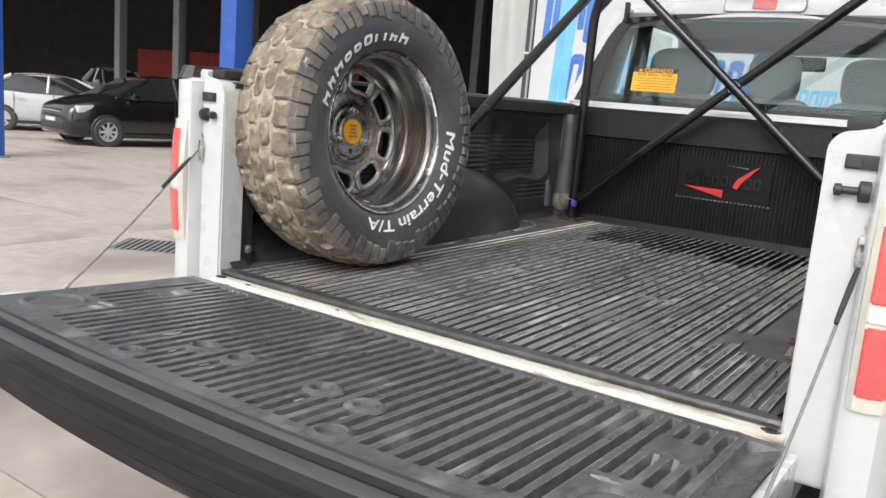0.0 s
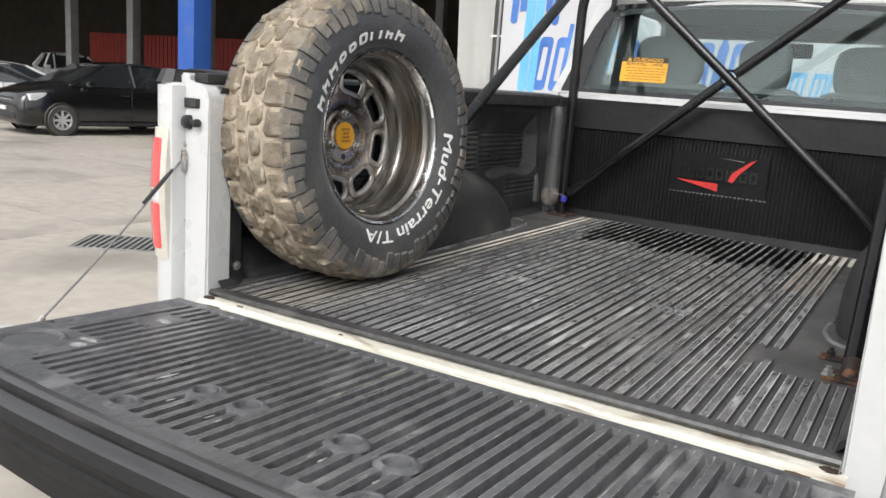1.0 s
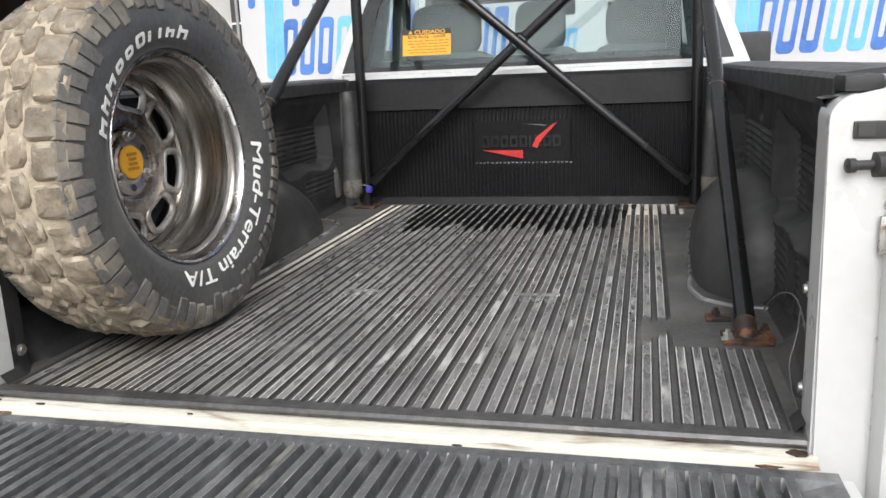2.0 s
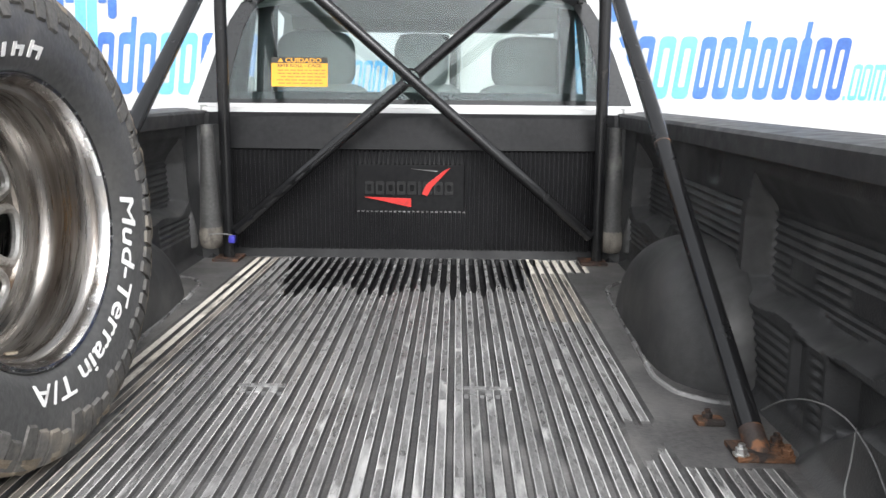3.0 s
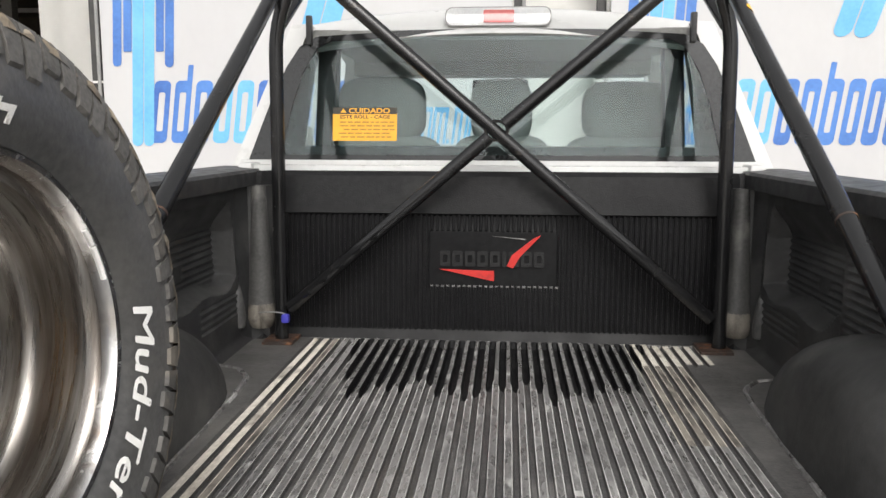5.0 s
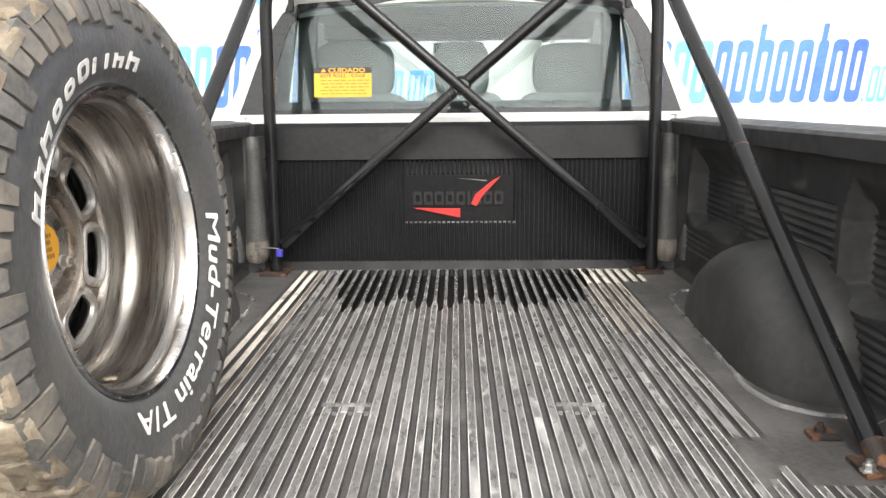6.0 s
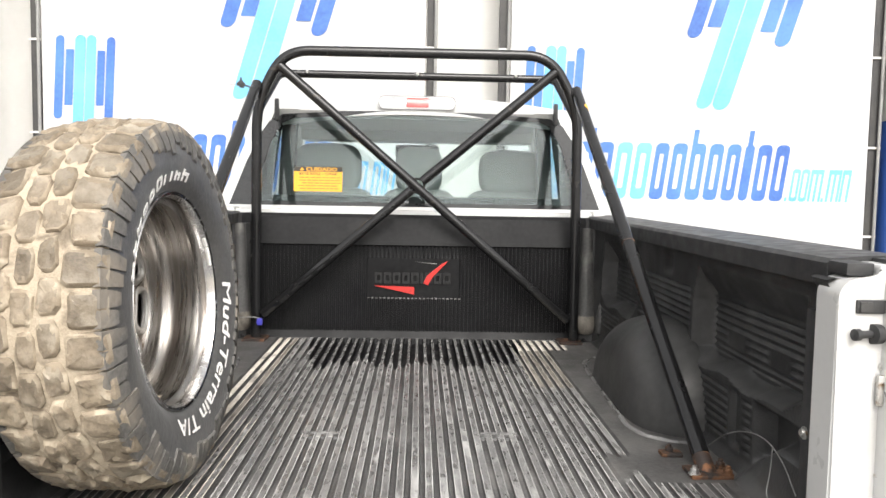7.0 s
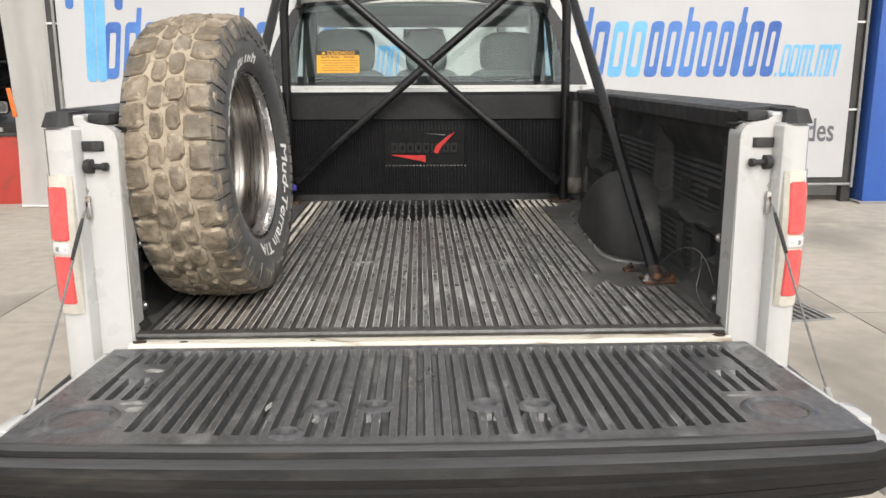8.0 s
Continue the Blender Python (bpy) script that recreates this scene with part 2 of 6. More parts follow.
CAB_TRIM = surf("grey_cab_trim", (0.2, 0.2, 0.19), (0.24, 0.24, 0.23), 8, (0.6, 0.8))
PILLAR_TRIM = surf("black_window_border", (0.01, 0.0105, 0.011), (0.016, 0.0165, 0.017), 6, (0.04, 0.1))
REAR_GLASS = glass("tinted_rear_glass", (0.66, 0.77, 0.765))
CAR_GLASS = surf("dark_car_glass", (0.015, 0.018, 0.02), (0.03, 0.035, 0.038), 3, (0.03, 0.06), coat=1.0, grain=0.02)
CLEAR_GLASS = glass("clear_glass", (0.92, 0.96, 0.95))
CONCRETE = surf("pale_concrete", (0.42, 0.378, 0.325), (0.36, 0.324, 0.278), 0.5, (0.75, 0.9), bump=0.35, bump_scale=40,
                spots=(0.22, 0.2, 0.172), spot_scale=0.55, spot_range=(0.5, 0.72), random_tone=0.1, grain=0.3)
JOINT = surf("dirty_joint", (0.13, 0.12, 0.105), (0.2, 0.18, 0.16), 3, (0.8, 0.95), bump=0.4)
VINYL = surf("white_banner_vinyl", (0.515, 0.515, 0.522), (0.475, 0.475, 0.486), 0.9, (0.4, 0.55), bump=0.6, bump_scale=2.6, grain=0.03, stretch=(1, 1, 0.6))
INK_BLUE = surf("mid_blue_print", (0.035, 0.1, 0.34), (0.075, 0.2, 0.52), 1.6, (0.4, 0.55), grain=0.15)
INK_CYAN = surf("light_blue_print", (0.11, 0.36, 0.66), (0.16, 0.44, 0.74), 2, (0.4, 0.55), grain=0.12)
INK_GREY = surf("grey_print", (0.09, 0.09, 0.1), (0.12, 0.12, 0.13), 6, (0.4, 0.55))
BLUE_PAINT = surf("blue_column_paint", (0.026, 0.088, 0.34), (0.033, 0.104, 0.38), 2, (0.4, 0.55), spots=(0.08, 0.14, 0.33), spot_scale=3, spot_range=(0.6, 0.8), grain=0.1)
WHITE_WALL = surf("white_wall_paint", (0.74, 0.73, 0.7), (0.7, 0.69, 0.66), 1.2, (0.6, 0.8), bump=0.15, spots=(0.55, 0.53, 0.49), spot_scale=1.5, spot_range=(0.62, 0.8), grain=0.06)
DARK_STEEL = surf("dark_steel_frame", (0.03, 0.03, 0.032), (0.05, 0.048, 0.045), 5, (0.45, 0.65), bump=0.1)
GREY_STEEL = surf("grey_steel", (0.2, 0.2, 0.2), (0.26, 0.26, 0.25), 4, (0.5, 0.7), bump=0.1)
RED_WALL = surf("red_wall_paint", (0.42, 0.045, 0.03), (0.36, 0.04, 0.03), 3, (0.5, 0.65), spots=(0.25, 0.05, 0.04), spot_scale=4)
HALL_WALL = surf("dark_hall_wall", (0.04, 0.034, 0.028), (0.065, 0.054, 0.043), 1.2, (0.8, 0.95), bump=0.3)
BRICK_PALE = surf("pale_block_wall", (0.2, 0.165, 0.115), (0.15, 0.125, 0.09), 3, (0.8, 0.9), bump=0.3)
BLACK_PAINT = surf("black_car_paint", (0.008, 0.008, 0.009), (0.012, 0.012, 0.013), 3, (0.15, 0.25), coat=1.0, grain=0.05)
DARK_PAINT = surf("dark_blue_car_paint", (0.01, 0.014, 0.025), (0.014, 0.02, 0.032), 3, (0.15, 0.25), coat=1.0, grain=0.05)
ALLOY = surf("silver_alloy", (0.5, 0.5, 0.5), (0.6, 0.6, 0.6), 10, (0.3, 0.45), metal=0.35)
LAMP_GLASS = surf("car_headlamp", (0.75, 0.76, 0.76), (0.6, 0.61, 0.62), 12, (0.05, 0.12), coat=1.0)
AMBER = surf("amber_strip", (0.75, 0.17, 0.03), (0.65, 0.13, 0.02), 12, (0.2, 0.3), coat=0.8)
CABLE = surf("grey_steel_cable", (0.16, 0.16, 0.155), (0.24, 0.235, 0.23), 90, (0.4, 0.6), metal=0.4)
LEAF = surf("hedge_leaves", (0.05, 0.08, 0.025), (0.08, 0.11, 0.04), 8, (0.5, 0.7))


# ---------------------------------------------------------------- mesh helpers
YARD = -0.15      # the yard's level
level = [0.0]     # height added to what is being built


def thing(name, at, label, category, group="", kind=""):
    ob = new(name)
    ob.location = (at[0], at[1], at[2] + level[0])
    ob.empty_display_size = 0.1
    return tagged(ob, label, category, group, kind)


def part(name, bm, material, parent=None, label="", smooth=30):
    """Links a bmesh, given in world metres, as one mesh object under a thing or a part."""
    me = bpy.data.meshes.new(name)
    bmesh.ops.recalc_face_normals(bm, faces=bm.faces)
    bmesh.ops.translate(bm, vec=(0, 0, level[0]), verts=bm.verts)
    bm.to_mesh(me)
    bm.free()
    for m in (material if isinstance(material, (list, tuple)) else (material,)):
        me.materials.append(m)
    if smooth:
        me.shade_smooth()
        me.set_sharp_from_angle(angle=radians(smooth))
    ob = new(name, me)
    if parent:
        up = Matrix.Identity(4)
        chain = parent
        while chain:
            up = Matrix.Translation(chain.location) @ up if chain.type == "EMPTY" else up
            chain = chain.parent
        ob.parent = parent
        ob.matrix_parent_inverse = up.inverted() if parent.type == "EMPTY" else Matrix.Identity(4)
    if label:
        ob["label"] = label
    return ob


def box(bm, x0, x1, y0, y1, z0, z1, bevel=0.0, seg=2):
    g = bmesh.ops.create_cube(bm, size=1.0)
    for v in g["verts"]:
        v.co = Vector(((x0 + x1) / 2 + v.co.x * (x1 - x0), (y0 + y1) / 2 + v.co.y * (y1 - y0), (z0 + z1) / 2 + v.co.z * (z1 - z0)))
    if bevel:
        es = list({e for v in g["verts"] for e in v.link_edges})
        bmesh.ops.bevel(bm, geom=es, offset=bevel, segments=seg, profile=0.7, affect="EDGES")
    return bm


def boxes(*dims, bevel=0.0):
    bm = bmesh.new()
    for d in dims:
        box(bm, *d, bevel=bevel)
    return bm


def tube(bm, pts, r, sides=12, close=False, cap=True):
    """A round tube along a polyline; r is one radius or one for each point."""
    pts = [Vector(p) for p in pts]
    n = len(pts)
    radii = r if isinstance(r, (list, tuple)) else [r] * n
    rings, side = [], None
    for i, p in enumerate(pts):
        a = pts[(i - 1) % n] if (i or close) else p
        b = pts[(i + 1) % n] if (i < n - 1 or close) else p
        d = (b - a).normalized()
        if side is None:
            side = d.orthogonal().normalized()
        side = (side - d * side.dot(d)).normalized()
        up = d.cross(side)
        rings.append([bm.verts.new(p + radii[i] * (math.cos(2 * math.pi * k / sides) * side + math.sin(2 * math.pi * k / sides) * up))
                      for k in range(sides)])
    for i in range(n if close else n - 1):
        q, w = rings[i], rings[(i + 1) % n]
        for k in range(sides):
            bm.faces.new((q[k], q[(k + 1) % sides], w[(k + 1) % sides], w[k]))
    if cap and not close:
        bm.faces.new(rings[0])
        bm.faces.new(rings[-1][::-1])
    return bm


def bent(pts, radius, steps=7):
    """A polyline with its inner corners rounded off."""
    pts = [Vector(p) for p in pts]
    out = [pts[0]]
    for a, p, b in zip(pts, pts[1:], pts[2:]):
        u, w = (a - p).normalized(), (b - p).normalized()
        for i in range(steps + 1):
            s = i / steps
            out.append(p + u * radius * (1 - s) ** 2 + w * radius * s ** 2)
    return out + [pts[-1]]


def lathe(bm, profile, m, steps=64, closed=False, slot=0):
    """Turns (offset along the axis, radius) points round the x axis of m."""
    rings = []
    for k in range(steps):
        c, s = math.cos(2 * math.pi * k / steps), math.sin(2 * math.pi * k / steps)
        rings.append([bm.verts.new(m @ Vector((a, r * c, r * s))) for a, r in profile])
    n = len(profile)
    for k in range(steps):
        q, w = rings[k], rings[(k + 1) % steps]
        for i in range(n if closed else n - 1):
            f = bm.faces.new((q[i], q[(i + 1) % n], w[(i + 1) % n], w[i]))
            f.material_index = slot
    return bm


def prism(bm, outline, place, depth, slot=0):
    """A flat outline (2D points) and its copy at depth, joined; place(u, v, d) gives the world point."""
    a = [bm.verts.new(place(u, v, 0)) for u, v in outline]
    b = [bm.verts.new(place(u, v, depth)) for u, v in outline]
    fs = [bm.faces.new(a), bm.faces.new(b[::-1])]
    n = len(outline)
    for i in range(n):
        fs.append(bm.faces.new((a[i], b[i], b[(i + 1) % n], a[(i + 1) % n])))
    for f in fs:
        f.material_index = slot
    return bm


def round_rect(u0, u1, v0, v1, r, slant=0.0, n=5):
    """The outline of a rounded rectangle; slant leans it along u by v."""
    r = min(r, (u1 - u0) / 2 - 1e-4, (v1 - v0) / 2 - 1e-4)
    pts = []
    for cu, cv, a0 in ((u1 - r, v0 + r, -90), (u1 - r, v1 - r, 0), (u0 + r, v1 - r, 90), (u0 + r, v0 + r, 180)):
        for i in range(n + 1):
            a = radians(a0 + 90 * i / n)
            pts.append((cu + r * math.cos(a), cv + r * math.sin(a)))
    return [(u + slant * (v - v0), v) for u, v in pts]


def ring_prism(bm, outer, inner, place, depth):
    """A frame: two outlines of the same count of points, joined, with depth."""
    n = len(outer)
    rows = [[bm.verts.new(place(u, v, d)) for u, v in o] for o, d in ((outer, 0), (inner, 0), (inner, depth), (outer, depth))]
    for j in range(4):
        q, w = rows[j], rows[(j + 1) % 4]
        for i in range(n):
            bm.faces.new((q[i], q[(i + 1) % n], w[(i + 1) % n], w[i]))
    return bm


def lettering(text, size, bold=0.0):
    """The outlines of a line of text as a flat mesh: vertices and faces, starting at the origin."""
    cu = bpy.data.curves.new("lettering", "FONT")
    cu.body, cu.size, cu.offset, cu.resolution_u = text, size, bold, 3
    ob = bpy.data.objects.new("lettering", cu)
    scene.collection.objects.link(ob)
    dg = bpy.context.evaluated_depsgraph_get()
    me = ob.evaluated_get(dg).to_mesh()
    vs = [tuple(v.co) for v in me.vertices]
    fs = [tuple(p.vertices) for p in me.polygons]
    ob.evaluated_get(dg).to_mesh_clear()
    bpy.data.objects.remove(ob)
    bpy.data.curves.remove(cu)
    return vs, fs


def lay_text(bm, text, size, place, width=None, bold=0.0):
    """Lays a line of text with place(u, v) -> world point, scaled to a width if one is given."""
    vs, fs = lettering(text, size, bold)
    if not vs:
        return bm
    lo, hi = min(v[0] for v in vs), max(v[0] for v in vs)
    k = width / (hi - lo) if width else 1.0
    made = [bm.verts.new(place((v[0] - lo) * k, v[1])) for v in vs]
    for f in fs:
        try:
            bm.faces.new([made[i] for i in f])
        except ValueError:
            pass
    return bm


def sheet(bm, us, vs, place, pick=None):
    """A grid of quads over us x vs; place(u, v) gives the point, pick(u, v) the material slot of a quad's middle."""
    rows = [[bm.verts.new(place(u, v)) for u in us] for v in vs]
    for j in range(len(vs) - 1):
        for i in range(len(us) - 1):
            f = bm.faces.new((rows[j][i], rows[j][i + 1], rows[j + 1][i + 1], rows[j + 1][i]))
            if pick:
                f.material_index = pick((us[i] + us[i + 1]) / 2, (vs[j] + vs[j + 1]) / 2)
    return bm


def pillow(bm, x0, x1, y0, y1, z0, z1, square=0.55):
    """A padded block: a ball drawn out towards the corners of its box."""
    g = bmesh.ops.create_uvsphere(bm, u_segments=24, v_segments=16, radius=1.0)
    for v in g["verts"]:
        c = [math.copysign(abs(q) ** square, q) for q in v.co]
        v.co = Vector(((x0 + x1) / 2 + c[0] * (x1 - x0) / 2, (y0 + y1) / 2 + c[1] * (y1 - y0) / 2, (z0 + z1) / 2 + c[2] * (z1 - z0) / 2))
    return bm


def spaced(a, b, step):
    n = max(1, round((b - a) / step))
    return [a + (b - a) * i / n for i in range(n + 1)]


def step_between(a, b, x):
    x = max(0.0, min(1.0, (x - a) / (b - a)))
    return x * x * (3 - 2 * x)


# ---------------------------------------------------------------- yard
level[0] = YARD


def yard():
    g = boxes((-260, 260, -200, 320, -0.4, -0.012))
    ground = tagged(part("ground", g, JOINT, smooth=0), "pale concrete yard reaching past the parked cars", "ground", kind="structure")
    slab = None
    xs = [3.05 + 3.05 * i for i in range(-10, 4)]
    ys = [3.5 + 3.5 * i for i in range(-4, 5)]
    for x in xs:
        for y in ys:
            if slab is None:
                ob = part("concrete_slab", boxes((-1.52, 1.52, -1.745, 1.745, -0.012, 0.0)), CONCRETE, ground, smooth=0)
                slab = ob.data
            else:
                ob = new("concrete_slab", slab)
                ob.parent = ground
            ob.location = (x - 1.525, y - 1.75, 0)
    far = boxes((-160, -30.6, -90, 120, -0.3, -0.004), (15.3, 160, -90, 120, -0.3, -0.004), (-30.6, 15.3, -90, -14.1, -0.3, -0.004),
                (-30.6, 15.3, 17.6, 120, -0.3, -0.004))
    part("concrete_paving", far, CONCRETE, ground, smooth=0)


def drain_grate(x, y, w, d, turn):
    """A steel drain grate in the ground: a frame and its bars."""
    m = Matrix.Translation((x, y, 0)) @ Matrix.Rotation(turn, 4, "Z")
    t = thing("drain_grate", (x, y, 0), "dark steel drain grate set in the concrete", "drain grate", "yard drains")
    # flat black sheet on the ground stands for the shade in the pit
    bm = boxes((-w / 2, w / 2, -d / 2, d / 2, 0.001, 0.006))
    bmesh.ops.transform(bm, matrix=m, verts=bm.verts)
    part("pit", bm, INK, t)
    bm = boxes((-w / 2, w / 2, -d / 2 - 0.014, -d / 2, 0.001, 0.012), (-w / 2, w / 2, d / 2, d / 2 + 0.014, 0.001, 0.012),
               (-w / 2 - 0.014, -w / 2, -d / 2 - 0.014, d / 2 + 0.014, 0.001, 0.012), (w / 2, w / 2 + 0.014, -d / 2 - 0.014, d / 2 + 0.014, 0.001, 0.012))
    bmesh.ops.transform(bm, matrix=m, verts=bm.verts)
    part("frame", bm, GREY_STEEL, t)
    n = int(w / 0.055)
    for i in range(n):
        u = -w / 2 + (i + 0.5) * w / n
        bm = boxes((u - 0.011, u + 0.011, -d / 2, d / 2, 0.004, 0.014))
        bmesh.ops.transform(bm, matrix=m, verts=bm.verts)
        part("bar", bm, GREY_STEEL, t)


yard()
drain_grate(-5.33, 3.21, 0.82, 0.55, radians(35))
drain_grate(2.67, 3.58, 0.30, 0.5, radians(8))


# ---------------------------------------------------------------- hall and columns
def hall():
    """The open-fronted hall behind the yard."""
    WALL_Y = 9.1
    bm = boxes((-4.9, 6.2, WALL_Y, WALL_Y + 0.2, 0, 6.4))
    tagged(part("wall_front", bm, WHITE_WALL, smooth=0), "white painted front wall behind the banners", "wall", kind="structure")
    bm = boxes((6.2, 16.0, WALL_Y - 0.1, WALL_Y + 0.2, 0, 6.4))
    tagged(part("wall_side", bm, BLUE_PAINT, smooth=0), "blue painted wall beside the banner", "wall", kind="structure")
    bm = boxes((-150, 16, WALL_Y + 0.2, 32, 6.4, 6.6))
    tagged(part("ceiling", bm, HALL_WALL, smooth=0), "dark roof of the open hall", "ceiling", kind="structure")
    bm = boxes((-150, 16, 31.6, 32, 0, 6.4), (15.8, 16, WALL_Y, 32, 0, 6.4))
    tagged(part("wall_back", bm, HALL_WALL, smooth=0), "dark back wall of the hall", "wall", kind="structure")
    bm = boxes((-150, 16, WALL_Y - 0.35, WALL_Y - 0.05, 4.75, 5.0), (-150, 16, WALL_Y - 0.3, WALL_Y - 0.1, 5.9, 6.4))
    tagged(part("trim", bm, DARK_STEEL, smooth=0), "dark steel beam along the hall's front", "beam", kind="structure")
    # roof trusses inside the hall
    for y in (13.5, 18.5, 23.5):
        t = thing("roof_truss", (-10, y, 5.4), "grey steel roof truss inside the dark hall", "roof truss", "hall trusses")
        for name, zz in (("top_chord", 6.25), ("bottom_chord", 5.35)):
            part(name, boxes((-29, 15, y - 0.06, y + 0.06, zz, zz + 0.13)), GREY_STEEL, t)
        for i in range(22):
            a = -29 + 2 * i
            bm = tube(bmesh.new(), [(a, y, 5.45), (a + 1, y, 6.28), (a + 2, y, 5.45)], 0.035, 6)
            part("web", bm, GREY_STEEL, t)


def column(x, y, w, split=None):
    """A square painted column, with a white upper part where split is given."""
    top = 6.4
    t = thing("column", (x, y, 0), "blue painted steel column of the hall" if not split else "column painted blue below and white above", "column", "hall columns")
    part("shaft", boxes((x - w / 2, x + w / 2, y - w / 2, y + w / 2, 0, split or top), bevel=0.015), BLUE_PAINT, t)
    if split:
        part("upper_shaft", boxes((x - w / 2, x + w / 2, y - w / 2, y + w / 2, split, top), bevel=0.015), WHITE_WALL, t)
    part("foot", boxes((x - w / 2 - 0.06, x + w / 2 + 0.06, y - w / 2 - 0.06, y + w / 2 + 0.06, 0, 0.03), bevel=0.006), GREY_STEEL, t)


hall()
column(-10.7, 8.7, 0.40)
column(-13.2, 5.5, 0.42)
column(6.02, 8.6, 0.5, 2.65)


def white_drape():
    """A white sheet hung over the column at the left end of the banners."""
    bm = bmesh.new()
    us, vs = spaced(-5.2, -4.42, 0.03), spaced(0.02, 6.2, 0.25)

    def at(u, v):
        return (u + 0.03 * math.sin(v * 1.3) * (1 if u < -4.8 else 0.2), 8.55 + 0.025 * math.sin(u * 17) + 0.015 * math.sin(v * 2.1 + u * 5), v)
    sheet(bm, us, vs, at)
    bmesh.ops.solidify(bm, geom=bm.faces[:], thickness=0.006)
    t = thing("drape", (-4.8, 8.55, 0), "white sheet hanging over the column beside the banner", "sheet")
    part("cloth", bm, WHITE_WALL, t)
    part("hem", tube(bmesh.new(), [Vector(at(u, 0.02)) for u in us], 0.012, 6), WHITE_WALL, t)
    bm = boxes((-5.205, -5.15, 8.515, 8.53, 1.17, 1.53), bevel=0.005)
    for v in bm.verts:
        v.co.x -= 0.14 * (v.co.z - 1.35)
    part("edge_strip", bm, AMBER, t, "orange reflective strip")
    for z in (1.6, 3.2, 4.8):
        part("tie_cord", tube(bmesh.new(), [Vector(at(us[-1], z)), Vector((-4.36, 8.52, z + 0.01))], 0.006, 6), WHITE_WALL, t)


white_drape()


def low_partition():
    t = thing("low_partition", (-5.35, 8.9, YARD), "low red painted partition beside the white sheet", "partition")
    part("panel", boxes((-5.68, -5.02, 8.86, 8.93, YARD + 0.02, 0.90), bevel=0.01), RED_WALL, t)
    part("top_rail", boxes((-5.70, -5.0, 8.84, 8.95, 0.90, 0.94), bevel=0.008), DARK_STEEL, t)
    for x in (-5.6, -5.1):
        part("foot", boxes((x - 0.03, x + 0.03, 8.78, 9.01, YARD, YARD + 0.03), bevel=0.006), DARK_STEEL, t)


low_partition()


def red_gate(x):
    """A red sheet gate far back in the hall, of upright boards."""
    t = thing("red_gate", (x, 27, 0), "red sheet-metal gate at the back of the hall", "gate", "red gates")
    for i in range(11):
        part("board", boxes((x - 1.65 + 0.3 * i, x - 1.38 + 0.3 * i, 26.95, 27.0, 0.1, 3.0), bevel=0.006), RED_WALL, t)
    part("rail", boxes((x - 1.7, x + 1.7, 27.0, 27.05, 0.5, 0.6)), DARK_STEEL, t)
    part("rail", boxes((x - 1.7, x + 1.7, 27.0, 27.05, 1.8, 1.9)), DARK_STEEL, t)


for gx in (-38, -33.5, -29.2, -25):
    red_gate(gx)
bm = boxes((-45, -12, 29.0, 29.3, 0, 1.5))
tagged(part("wall_inner", bm, BRICK_PALE, smooth=0), "pale block wall at the back of the hall", "wall", kind="structure")
for cx, cy in ((-25.0, 16), (-21.8, 16), (-18.4, 16), (-14, 22), (-7.2, 22)):
    t = thing("hall_post", (cx, cy, 0), "grey steel post inside the dark hall", "post", "hall posts")
    part("shaft", boxes((cx - 0.15, cx + 0.15, cy - 0.15, cy + 0.15, 0, 6.4), bevel=0.01), GREY_STEEL, t)


# ---------------------------------------------------------------- banners
level[0] = 0.0
BAN_Y = 8.5


def on_banner(off):
    return lambda u, v, d=0.0: Vector((u + off, BAN_Y - 0.0065 - d * 0.5, v))


def logo_bars(t, off, bars, slant):
    """The mark: light and mid-blue slanted bars, each (left edge at its foot, width, foot, top, ink, rounded)."""
    place = on_banner(off)
    for u, w, z0, z1, ink, soft in bars:
        bm = prism(bmesh.new(), round_rect(u, u + w, z0, z1, w * 0.48 if soft else 0.012, slant), lambda a, b, d: place(a, b, d + 0.005), 0.002)
        part("logo_bar", bm, ink, t)


def big_mark(slant=0.30):
    rows = ((0.0, 0.175, 3.45, 4.43, INK_BLUE, True), (0.22, 0.17, 3.585, 4.235, INK_BLUE, False), (0.395, 0.19, 2.60, 4.38, INK_CYAN, True),
            (0.60, 0.21, 2.59, 4.38, INK_CYAN, True), (0.885, 0.18, 3.54, 4.21, INK_BLUE, False), (1.10, 0.19, 3.37, 4.35, INK_BLUE, True))
    return [(3.25 + d + slant * (z0 - 3.55), w, z0, z1, ink, soft) for d, w, z0, z1, ink, soft in rows]


def small_mark(slant=0.05):
    rows = ((0.0, 0.10, 2.33, 3.31, INK_BLUE, True), (0.122, 0.095, 2.49, 3.15, INK_BLUE, False), (0.227, 0.125, 1.45, 3.32, INK_CYAN, True),
            (0.362, 0.115, 1.45, 3.32, INK_CYAN, True), (0.495, 0.09, 2.49, 3.14, INK_BLUE, False), (0.60, 0.10, 2.32, 3.30, INK_BLUE, True))
    return [(1.255 + d + slant * (z0 - 2.4), w, z0, z1, ink, soft) for d, w, z0, z1, ink, soft in rows]


